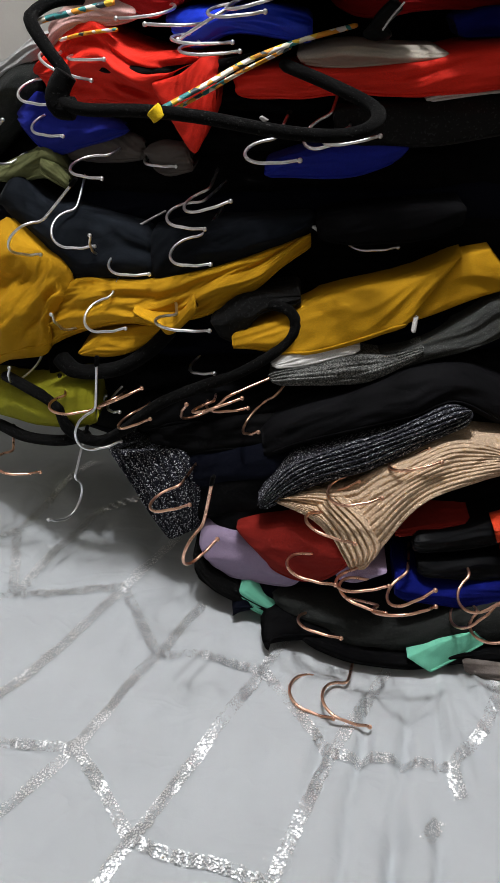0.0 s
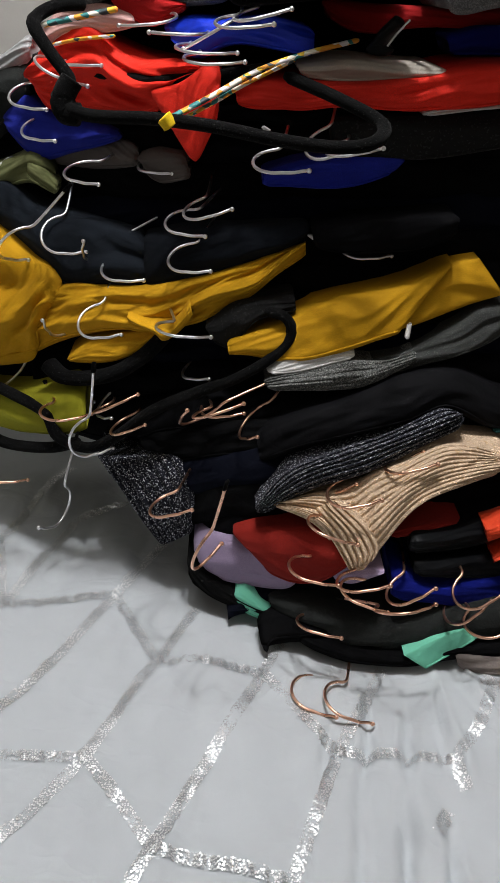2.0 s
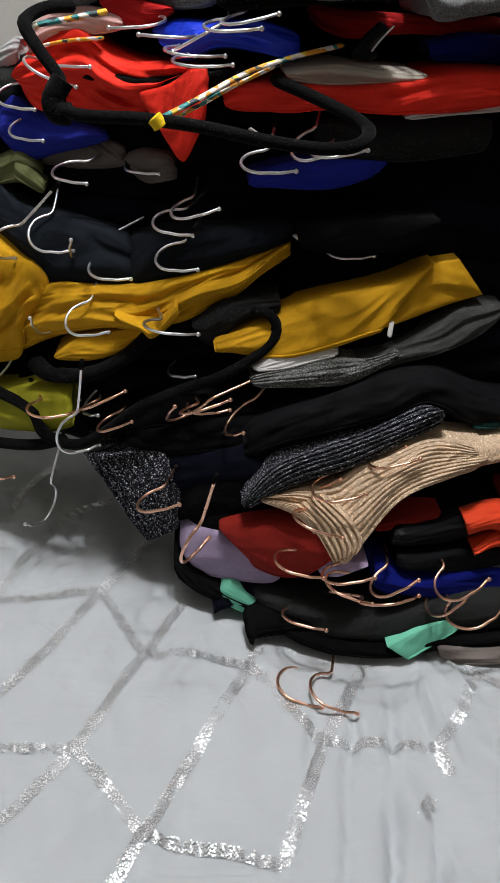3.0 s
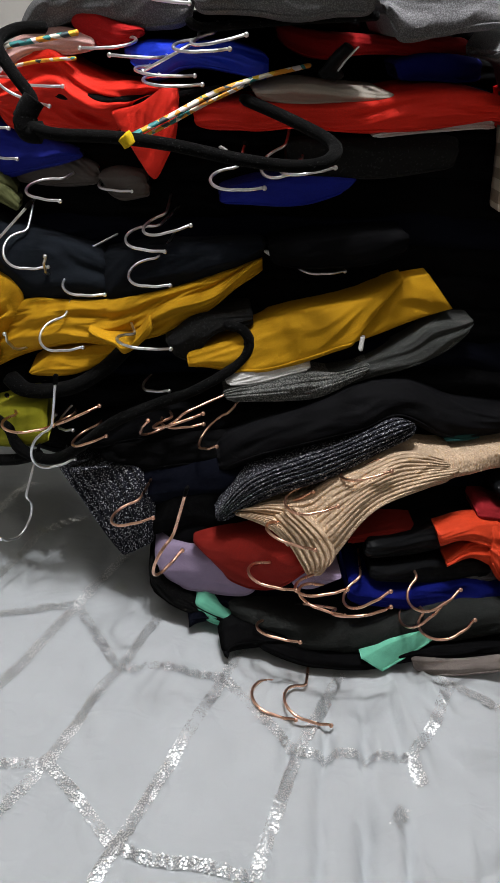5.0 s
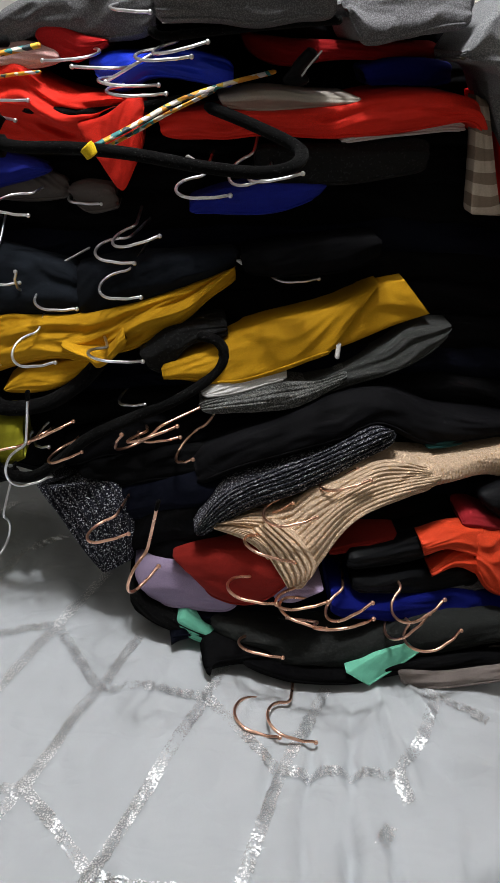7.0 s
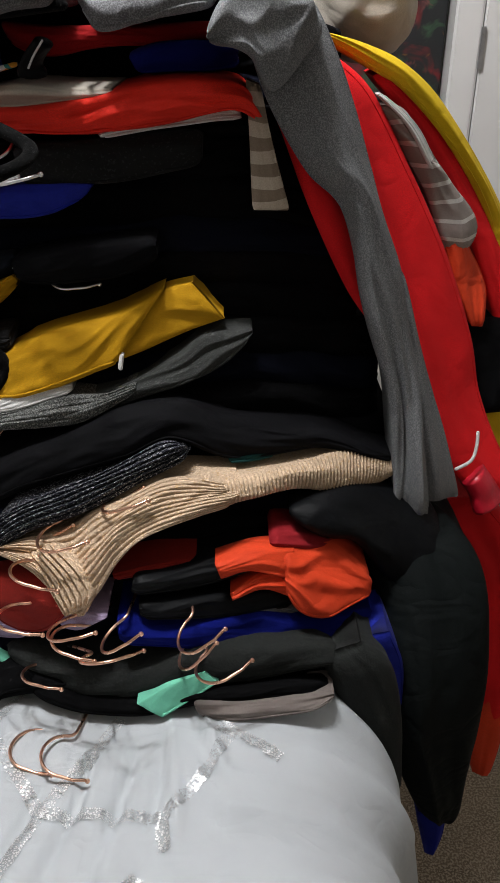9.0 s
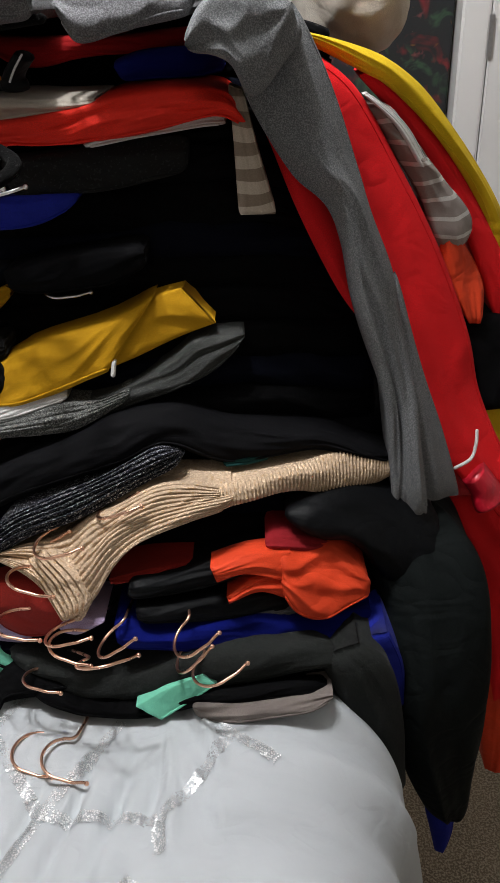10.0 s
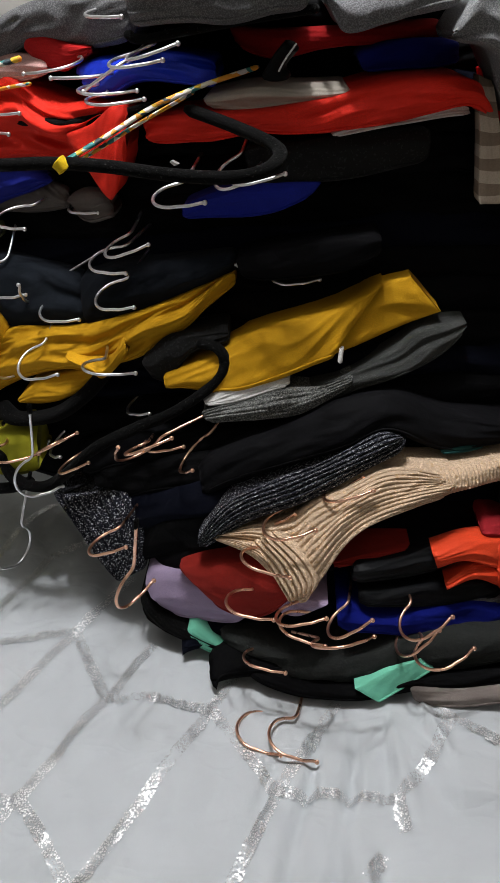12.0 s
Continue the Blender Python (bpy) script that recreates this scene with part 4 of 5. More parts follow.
garment("black_blazer", "black blazer with a pressed lapel folded in the pile", "blazer",
    [(-0.045, 0.964, 0.833), (0.018, 0.964, 0.866), (0.077, 0.966, 0.891), (0.130, 0.970, 0.912), (0.187, 0.978, 0.916), (0.251, 0.988, 0.891), (0.344, 1.001, 0.871), (0.434, 1.017, 0.831)],
    [(-0.036, 0.933, 0.796), (0.019, 0.930, 0.828), (0.078, 0.931, 0.848), (0.132, 0.938, 0.863), (0.174, 0.950, 0.874), (0.247, 0.967, 0.848), (0.344, 0.989, 0.848), (0.436, 1.016, 0.809)],
    black_suit, bulge=0.018, back=0.2, folds=0.006, nu=80, seed=54, taper=0.4, slant=0.28)
garment("black_dress", "black dress on a velvet hanger", "dress",
    [(-0.191, 1.034, 0.774), (-0.133, 1.020, 0.808), (-0.074, 1.007, 0.802), (-0.026, 0.998, 0.826)],
    [(-0.174, 1.009, 0.746), (-0.128, 0.982, 0.731), (-0.071, 0.960, 0.734), (-0.023, 0.950, 0.755)],
    black_jersey, bulge=0.02, back=0.16, folds=0.008, seed=55, taper=0.4, slant=-0.7)
speckled_thing = garment("speckled_sweater", "navy and white speckled ribbed sweater", "sweater",
    [(-0.042, 0.900, 0.765), (-0.001, 0.910, 0.811), (0.051, 0.920, 0.833), (0.118, 0.933, 0.858), (0.164, 0.943, 0.880), (0.188, 0.947, 0.876)],
    [(-0.035, 0.893, 0.754), (0.019, 0.890, 0.795), (0.077, 0.897, 0.817), (0.130, 0.911, 0.839), (0.183, 0.931, 0.859), (0.197, 0.939, 0.869)],
    speckled_knit, bulge=0.018, back=0.15, folds=0.004, rib=(7, 0.0032), nv=70, nu=110, seed=56, taper=0.4, slant=-0.14)
add_piece(speckled_thing, "cuff",
    [(-0.244, 1.020, 0.749), (-0.200, 0.985, 0.712), (-0.152, 0.952, 0.661)],
    [(-0.133, 0.976, 0.783), (-0.110, 0.951, 0.742), (-0.111, 0.944, 0.691)],
    speckled_knit, label="navy and white speckled ribbed sweater cuff hanging down", bulge=0.012, back=0.1, folds=0.004, rib=(8, 0.003), nv=60, nu=80, seed=57, taper=0.1, slant=0.42, hem=0.0009)
garment("teal_shirt", "dark teal top showing between black garments", "top",
    [(0.236, 0.959, 0.854), (0.265, 0.968, 0.856), (0.290, 0.977, 0.856)],
    [(0.239, 0.955, 0.846), (0.265, 0.962, 0.846), (0.290, 0.973, 0.848)],
    teal_dark, bulge=0.003, back=0.1, seed=58, taper=0.4, slant=-0.56)
lavender_thing = garment("lavender_shirt", "lavender cotton top bunched in the pile", "top",
    [(-0.114, 0.924, 0.688), (-0.090, 0.919, 0.707), (-0.035, 0.902, 0.707), (0.012, 0.878, 0.709)],
    [(-0.095, 0.917, 0.651), (-0.059, 0.908, 0.641), (-0.003, 0.889, 0.654), (0.019, 0.877, 0.676)],
    lavender, bulge=0.014, back=0.15, folds=0.007, seed=59, taper=0.4, slant=0.0)
add_piece(lavender_thing, "sleeve",
    [(0.043, 0.861, 0.723), (0.068, 0.850, 0.728), (0.108, 0.840, 0.724)],
    [(0.056, 0.854, 0.695), (0.078, 0.844, 0.700), (0.108, 0.839, 0.721)],
    lavender, label="lavender cotton sleeve folded under a red top", bulge=0.006, back=0.1, seed=60, taper=0.4, slant=0.56)
garment("rust_shirt", "dark red knitted top folded in the pile", "top",
    [(-0.070, 0.907, 0.721), (-0.024, 0.889, 0.741), (0.021, 0.872, 0.754), (0.071, 0.854, 0.765)],
    [(-0.028, 0.893, 0.701), (-0.011, 0.880, 0.677), (0.034, 0.862, 0.684), (0.076, 0.841, 0.738)],
    rust_red, bulge=0.012, back=0.15, seed=61, taper=0.4, slant=-0.42)
garment("red_strip", "thin red hem showing between black garments", "top",
    [(0.113, 0.864, 0.760), (0.163, 0.879, 0.764), (0.210, 0.899, 0.760)],
    [(0.115, 0.861, 0.755), (0.163, 0.876, 0.758), (0.212, 0.898, 0.756)],
    rust_red, bulge=0.003, back=0.1, seed=62, taper=0.1, slant=0.14)
beige_thing = garment("beige_sweater", "beige ribbed sweater with coloured flecks", "sweater",
    [(-0.027, 0.896, 0.778), (0.014, 0.896, 0.786), (0.066, 0.898, 0.799), (0.117, 0.905, 0.830), (0.164, 0.914, 0.847), (0.246, 0.934, 0.842)],
    [(-0.022, 0.895, 0.769), (0.026, 0.865, 0.767), (0.074, 0.846, 0.717), (0.099, 0.845, 0.748), (0.146, 0.863, 0.804), (0.251, 0.924, 0.819)],
    beige_knit, taper=0.1, bulge=0.016, back=0.12, folds=0.010, rib=(11, 0.0015), nv=84, nu=220, seed=63, slant=0.7)
add_piece(beige_thing, "sleeve",
    [(0.198, 0.924, 0.836), (0.264, 0.946, 0.839), (0.329, 0.973, 0.842), (0.376, 0.994, 0.847), (0.418, 1.013, 0.834), (0.445, 1.027, 0.804)],
    [(0.201, 0.909, 0.811), (0.264, 0.931, 0.815), (0.322, 0.956, 0.813), (0.377, 0.983, 0.792), (0.412, 1.002, 0.791), (0.446, 1.023, 0.800)],
    beige_knit, label="beige ribbed sweater sleeve stretched along the pile", taper=0.1, bulge=0.014, back=0.1, folds=0.003, rib=(-60, 0.0024), nv=40, nu=240, seed=64, slant=-0.28)
add_piece(beige_thing, "cuff",
    [(0.014, 0.880, 0.773), (0.040, 0.858, 0.756), (0.060, 0.841, 0.734), (0.066, 0.835, 0.726)],
    [(0.051, 0.880, 0.792), (0.085, 0.854, 0.773), (0.097, 0.841, 0.755), (0.092, 0.834, 0.742)],
    beige_knit, label="beige ribbed cuff turned under", taper=0.1, bulge=0.014, back=0.05, folds=0.003, rib=(7, 0.0034), nv=70, nu=70, seed=65, slant=0.28)
orange_thing = garment("orange_blouse", "orange chiffon blouse with a gathered sleeve", "blouse",
    [(0.296, 0.904, 0.762), (0.329, 0.924, 0.755), (0.369, 0.941, 0.750), (0.403, 0.949, 0.719)],
    [(0.302, 0.887, 0.713), (0.321, 0.888, 0.692), (0.361, 0.899, 0.677), (0.408, 0.929, 0.684)],
    orange_chiffon, taper=0.3, bulge=0.016, back=0.12, folds=0.013, nv=36, seed=66, slant=-0.7)
add_piece(orange_thing, "cuff",
    [(0.223, 0.873, 0.767), (0.264, 0.890, 0.770), (0.312, 0.910, 0.761)],
    [(0.230, 0.869, 0.749), (0.264, 0.882, 0.750), (0.311, 0.895, 0.728)],
    orange_chiffon, label="flared chiffon cuff", taper=0.0, bulge=0.006, back=0.03, folds=0.005, seed=67, slant=-0.14)
add_piece(orange_thing, "cuff",
    [(0.240, 0.870, 0.729), (0.270, 0.887, 0.741), (0.312, 0.907, 0.741)],
    [(0.243, 0.868, 0.720), (0.277, 0.883, 0.724), (0.311, 0.892, 0.706)],
    orange_chiffon, label="flared chiffon cuff", taper=0.0, bulge=0.006, back=0.03, folds=0.005, seed=68, slant=0.42)
garment("maroon_shirt", "maroon jersey top folded above an orange blouse", "top",
    [(0.283, 0.914, 0.774), (0.296, 0.921, 0.776), (0.329, 0.936, 0.766), (0.363, 0.950, 0.749)],
    [(0.286, 0.910, 0.761), (0.302, 0.916, 0.755), (0.336, 0.931, 0.747), (0.367, 0.950, 0.744)],
    maroon, bulge=0.008, back=0.1, seed=69, taper=0.4, slant=-0.56)
garment("black_trousers", "black satin trousers folded in the pile", "trousers",
    [(0.136, 0.858, 0.763), (0.189, 0.881, 0.760), (0.239, 0.901, 0.764), (0.290, 0.921, 0.757)],
    [(0.133, 0.849, 0.744), (0.189, 0.870, 0.737), (0.238, 0.891, 0.736), (0.289, 0.914, 0.742)],
    black_satin, bulge=0.012, back=0.15, seed=70, taper=0.4, slant=0.0)
garment("black_trousers", "black satin trousers folded in the pile", "trousers",
    [(0.141, 0.848, 0.736), (0.194, 0.869, 0.727), (0.250, 0.890, 0.721), (0.316, 0.913, 0.710)],
    [(0.143, 0.844, 0.716), (0.194, 0.862, 0.705), (0.250, 0.881, 0.692), (0.315, 0.901, 0.687)],
    black_satin, bulge=0.012, back=0.15, seed=71, taper=0.4, slant=0.56)
garment("grey_shirt", "mid grey cotton top folded in the pile", "top",
    [(0.263, 0.887, 0.703), (0.289, 0.899, 0.706), (0.322, 0.909, 0.695)],
    [(0.266, 0.885, 0.693), (0.295, 0.892, 0.684), (0.329, 0.904, 0.680)],
    grey_marl, bulge=0.006, back=0.1, seed=72, taper=0.4, slant=-0.42)
garment("blue_dress", "royal blue dress folded in the pile", "dress",
    [(0.117, 0.840, 0.724), (0.175, 0.856, 0.702), (0.225, 0.871, 0.701), (0.289, 0.892, 0.691), (0.342, 0.910, 0.671), (0.413, 0.936, 0.661)],
    [(0.120, 0.839, 0.685), (0.174, 0.848, 0.676), (0.224, 0.859, 0.662), (0.288, 0.874, 0.644), (0.342, 0.889, 0.633), (0.415, 0.911, 0.625)],
    blue_deep, bulge=0.012, back=0.15, folds=0.006, seed=73, taper=0.4, slant=0.14)
charcoal_thing = garment("charcoal_sweater", "charcoal wool sweater folded at the base", "sweater",
    [(-0.021, 0.885, 0.652), (0.016, 0.861, 0.654), (0.077, 0.847, 0.651), (0.131, 0.840, 0.654), (0.184, 0.843, 0.671), (0.257, 0.854, 0.675), (0.347, 0.874, 0.659), (0.384, 0.903, 0.624)],
    [(-0.008, 0.873, 0.618), (0.040, 0.852, 0.615), (0.095, 0.838, 0.606), (0.150, 0.832, 0.609), (0.204, 0.834, 0.627), (0.263, 0.843, 0.629), (0.346, 0.860, 0.633), (0.382, 0.885, 0.605)],
    charcoal_wool, bulge=0.016, back=0.15, folds=0.006, nu=80, seed=74, taper=0.4, slant=0.7)
add_piece(charcoal_thing, "sleeve",
    [(0.343, 0.865, 0.646), (0.367, 0.865, 0.587), (0.406, 0.865, 0.494), (0.445, 0.865, 0.431)],
    [(0.391, 0.865, 0.666), (0.425, 0.865, 0.632), (0.446, 0.865, 0.542), (0.460, 0.865, 0.431)],
    charcoal_wool, label="charcoal wool sweater sleeve hanging over the bed edge", bulge=0.02, back=0.1, folds=0.006, seed=75, taper=0.1, run=0.3, slant=0.0, ridges=2.0, hem=0.0009)
garment("black_skirt", "black jersey skirt at the base of the pile", "skirt",
    [(0.002, 0.867, 0.623), (0.081, 0.842, 0.616), (0.148, 0.831, 0.619), (0.217, 0.832, 0.630), (0.286, 0.847, 0.627), (0.358, 0.874, 0.615)],
    [(0.027, 0.821, 0.619), (0.085, 0.813, 0.606), (0.153, 0.810, 0.609), (0.214, 0.814, 0.620), (0.280, 0.822, 0.620), (0.357, 0.836, 0.609)],
    black_jersey, bulge=0.014, back=0.2, folds=0.004, seed=76, taper=0.4, slant=0.28)
garment("black_skirt", "black velvet skirt edge curling at the base", "skirt",
    [(-0.118, 0.919, 0.674), (-0.088, 0.911, 0.655), (-0.030, 0.893, 0.634), (0.026, 0.869, 0.623)],
    [(-0.114, 0.913, 0.640), (-0.072, 0.905, 0.616), (-0.015, 0.878, 0.616), (0.034, 0.825, 0.613)],
    black_velvet, bulge=0.014, back=0.15, folds=0.004, seed=77, taper=0.4, slant=-0.7)
garment("taupe_skirt", "taupe cotton skirt lying flat on the comforter", "skirt",
    [(0.200, 0.804, 0.631), (0.268, 0.815, 0.627), (0.319, 0.826, 0.621), (0.359, 0.837, 0.617)],
    [(0.206, 0.806, 0.614), (0.262, 0.797, 0.615), (0.324, 0.810, 0.612), (0.358, 0.827, 0.615)],
    taupe_cotton, bulge=0.008, back=0.2, seed=78, taper=0.4, slant=-0.14)
garment("mint_shirt", "mint green top with a folded hem", "top",
    [(0.139, 0.805, 0.630), (0.175, 0.814, 0.648), (0.213, 0.825, 0.657)],
    [(0.167, 0.801, 0.614), (0.195, 0.812, 0.625), (0.228, 0.824, 0.643)],
    mint, taper=0.0, bulge=0.002, back=0.03, folds=0.002, ridges=1.5, seed=79, slant=0.42)
garment("mint_shirt", "mint green jersey top showing at the base", "top",
    [(-0.055, 0.896, 0.648), (-0.037, 0.890, 0.650), (0.002, 0.873, 0.626)],
    [(-0.061, 0.894, 0.626), (-0.036, 0.884, 0.614), (0.003, 0.872, 0.614)],
    mint, bulge=0.008, back=0.08, folds=0.003, seed=80, taper=0.4, slant=-0.56)
garment("yellow_scarf", "bright yellow jersey scarf draped over the end of the pile", "scarf",
    [(0.330, 1.101, 1.284), (0.380, 1.124, 1.271), (0.426, 1.144, 1.252), (0.477, 1.166, 1.214), (0.535, 1.191, 1.148), (0.581, 1.210, 1.085), (0.610, 1.223, 1.027)],
    [(0.330, 1.096, 1.275), (0.390, 1.125, 1.246), (0.429, 1.140, 1.226), (0.483, 1.162, 1.177), (0.536, 1.181, 1.112), (0.570, 1.192, 1.054), (0.589, 1.200, 0.997)],
    yellow_bright, bulge=0.012, back=0.06, folds=0.006, seed=81, taper=0.1, run=0.3, slant=0.0, ridges=2.0, hem=0.0009)
garment("red_coat", "red fleece coat hanging over the end of the pile", "coat",
    [(0.394, 1.130, 1.239), (0.467, 1.161, 1.165), (0.526, 1.178, 1.076), (0.563, 1.184, 1.002), (0.598, 1.182, 0.918)],
    [(0.411, 1.141, 1.247), (0.498, 1.185, 1.168), (0.559, 1.207, 1.090), (0.606, 1.216, 1.015), (0.643, 1.214, 0.905)],
    red_fleece, bulge=0.012, back=0.08, folds=0.005, seed=82, taper=0.1, run=0.3, slant=0.0, ridges=2.0, hem=0.0009)
garment("striped_shirt", "taupe top with silver stripes hanging at the end", "top",
    [(0.399, 1.105, 1.212), (0.434, 1.117, 1.160), (0.468, 1.125, 1.111), (0.493, 1.133, 1.046)],
    [(0.425, 1.119, 1.210), (0.487, 1.151, 1.135), (0.537, 1.160, 1.076), (0.531, 1.159, 1.035)],
    stripe_silver, bulge=0.02, back=0.06, folds=0.008, seed=83, taper=0.1, slant=-0.42, hem=0.0009)
garment("white_strap", "white cotton ribbon hanging at the end of the pile", "ribbon",
    [(0.393, 1.086, 1.224), (0.430, 1.098, 1.192), (0.463, 1.110, 1.146)],
    [(0.399, 1.090, 1.225), (0.445, 1.107, 1.190), (0.479, 1.120, 1.139)],
    white_cotton, bulge=0.003, back=0.02, folds=0.002, seed=84, taper=0.1, run=0.3, slant=0.0, ridges=2.0, hem=0.0009)
garment("orange_shirt", "orange red top hanging behind a red coat", "top",
    [(0.494, 1.131, 1.060), (0.515, 1.129, 1.005), (0.543, 1.127, 0.951)],
    [(0.512, 1.146, 1.073), (0.558, 1.158, 1.002), (0.563, 1.140, 0.946)],
    orange_chiffon, bulge=0.008, back=0.06, seed=85, taper=0.1, slant=0.7, hem=0.0009)
garment("black_shirt", "black top hanging at the far end of the pile", "top",
    [(0.522, 1.141, 0.957), (0.536, 1.126, 0.894), (0.559, 1.118, 0.833)],
    [(0.641, 1.221, 0.935), (0.642, 1.192, 0.865), (0.604, 1.143, 0.824)],
    black_cotton, bulge=0.02, back=0.12, seed=86, taper=0.1, slant=-0.28, hem=0.0009)
garment("yellow_shirt", "yellow top hanging low behind other garments", "top",
    [(0.549, 1.126, 0.844), (0.571, 1.124, 0.805), (0.598, 1.126, 0.769)],
    [(0.646, 1.187, 0.824), (0.646, 1.168, 0.782), (0.647, 1.145, 0.731)],
    yellow_bright, bulge=0.01, back=0.1, seed=87, taper=0.1, slant=0.28, hem=0.0009)
red_coat_thing = garment("red_coat", "red fleece coat with its sleeve hanging down", "coat",
    [(0.263, 1.044, 1.240), (0.288, 1.042, 1.194), (0.324, 1.041, 1.110), (0.369, 1.042, 1.024), (0.410, 1.044, 0.966), (0.456, 1.048, 0.876), (0.521, 1.054, 0.785), (0.569, 1.058, 0.737)],
    [(0.341, 1.082, 1.267), (0.391, 1.096, 1.225), (0.445, 1.110, 1.137), (0.499, 1.116, 1.037), (0.541, 1.113, 0.937), (0.560, 1.109, 0.870), (0.592, 1.101, 0.800), (0.635, 1.089, 0.729)],
    red_fleece, bulge=0.015, back=0.08, folds=0.006, nu=90, seed=88, taper=0.1, run=0.3, slant=0.0, ridges=2.0, hem=0.0009)
garment("striped_scarf", "tan and cream striped scarf end hanging down", "scarf",
    [(0.252, 1.032, 1.241), (0.257, 1.019, 1.190), (0.261, 1.007, 1.118)],
    [(0.267, 1.035, 1.235), (0.280, 1.023, 1.183), (0.300, 1.017, 1.116)],
    stripe_tan, bulge=0.004, back=0.03, folds=0.003, seed=89, taper=0.1, run=0.3, slant=0.0, ridges=2.0, hem=0.0009)
heather_thing = garment("grey_sweater", "heather grey sweater thrown over with its sleeve hanging", "sweater",
    [(0.253, 1.018, 1.270), (0.277, 1.023, 1.215), (0.316, 1.025, 1.154), (0.357, 1.025, 1.113), (0.386, 1.021, 1.022), (0.419, 1.012, 0.923), (0.431, 1.002, 0.847), (0.442, 0.989, 0.759)],
    [(0.316, 1.047, 1.314), (0.340, 1.052, 1.259), (0.359, 1.054, 1.211), (0.391, 1.053, 1.128), (0.426, 1.047, 1.051), (0.443, 1.039, 0.967), (0.464, 1.023, 0.859), (0.485, 1.002, 0.747)],
    grey_heather, bulge=0.022, back=0.06, folds=0.017, ridges=2.4, nu=110, nv=40, seed=90, taper=0.1, run=0.3, slant=0.0, hem=0.0009)
add_piece(heather_thing, "side_panel",
    [(0.429, 1.065, 1.026), (0.441, 1.043, 0.938), (0.455, 1.028, 0.856), (0.481, 1.018, 0.758)],
    [(0.436, 1.071, 1.038), (0.471, 1.058, 0.931), (0.504, 1.048, 0.845), (0.534, 1.039, 0.753)],
    grey_heather, label="heather grey sweater body with a loose hem hanging", bulge=0.01, back=0.05, folds=0.006, seed=91, taper=0.1, run=0.3, slant=0.0, ridges=2.0, hem=0.0009)
add_piece(heather_thing, "shoulder",
    [(0.214, 0.972, 1.285), (0.235, 0.980, 1.312), (0.263, 0.989, 1.334), (0.293, 0.997, 1.342)],
    [(0.218, 0.976, 1.273), (0.251, 0.984, 1.267), (0.277, 0.995, 1.239), (0.326, 1.018, 1.286)],
    grey_heather, label="heather grey sweater shoulder bunched over the top", bulge=0.02, back=0.12, folds=0.012, nv=36, seed=92, taper=0.4, slant=0.0, hem=0.0009)
black_coat_thing = garment("black_coat", "black satin coat hanging over the bed edge", "coat",
    [(0.296, 0.928, 0.798), (0.350, 0.966, 0.807), (0.413, 0.997, 0.800), (0.496, 1.026, 0.761)],
    [(0.350, 0.945, 0.751), (0.390, 0.950, 0.741), (0.443, 0.958, 0.674), (0.528, 0.971, 0.645)],
    black_satin, taper=0.85, hem=0.0, bulge=0.025, back=0.12, folds=0.006, seed=93, slant=0.56)
garment("red_coat", "red fleece coat hem hanging behind a black coat", "coat",
    [(0.496, 1.100, 0.711), (0.568, 1.100, 0.602), (0.599, 1.100, 0.488), (0.629, 1.100, 0.304)],
    [(0.591, 1.100, 0.714), (0.647, 1.100, 0.639), (0.672, 1.100, 0.519), (0.686, 1.100, 0.291)],
    red_fleece, bulge=0.02, back=0.1, folds=0.006, seed=94, taper=0.1, run=0.3, slant=0.0, ridges=2.0, hem=0.0009)
garment("orange_shirt", "orange red hem hanging below a red coat", "top",
    [(0.595, 1.090, 0.403), (0.621, 1.090, 0.290), (0.641, 1.090, 0.194)],
    [(0.671, 1.090, 0.408), (0.679, 1.090, 0.290), (0.669, 1.090, 0.185)],
    orange_chiffon, bulge=0.012, back=0.08, seed=95, taper=0.1, run=0.3, slant=0.0, ridges=2.0, hem=0.0009)
add_piece(black_coat_thing, "sleeve",
    [(0.386, 1.040, 0.741), (0.424, 0.960, 0.664), (0.439, 0.900, 0.581), (0.461, 0.900, 0.444), (0.499, 0.910, 0.323)],
    [(0.497, 1.060, 0.749), (0.545, 0.980, 0.699), (0.559, 0.930, 0.616), (0.565, 0.910, 0.483), (0.556, 0.920, 0.297)],
    black_coat_cloth, label="black coat sleeve hanging over the edge of the bed", taper=0.35, bulge=0.035, back=0.12, folds=0.016, nv=36, seed=96, run=0.3, slant=0.0, ridges=2.0, hem=0.0009)
garment("blue_shirt", "royal blue hem hanging under a black coat", "top",
    [(0.507, 0.930, 0.297), (0.519, 0.930, 0.249), (0.528, 0.930, 0.209)],
    [(0.549, 0.930, 0.308), (0.550, 0.930, 0.261), (0.542, 0.930, 0.214)],
    blue_cotton, bulge=0.01, back=0.05, seed=97, taper=0.1, run=0.3, slant=0.0, ridges=2.0, hem=0.0009)
garment("blue_shirt", "royal blue top hanging beside a charcoal sleeve", "top",
    [(0.394, 0.890, 0.649), (0.414, 0.890, 0.591), (0.434, 0.890, 0.544)],
    [(0.427, 0.890, 0.661), (0.447, 0.890, 0.609), (0.454, 0.890, 0.535)],
    blue_cotton, bulge=0.008, back=0.08, seed=98, taper=0.1, run=0.3, slant=0.0, ridges=2.0, hem=0.0009)
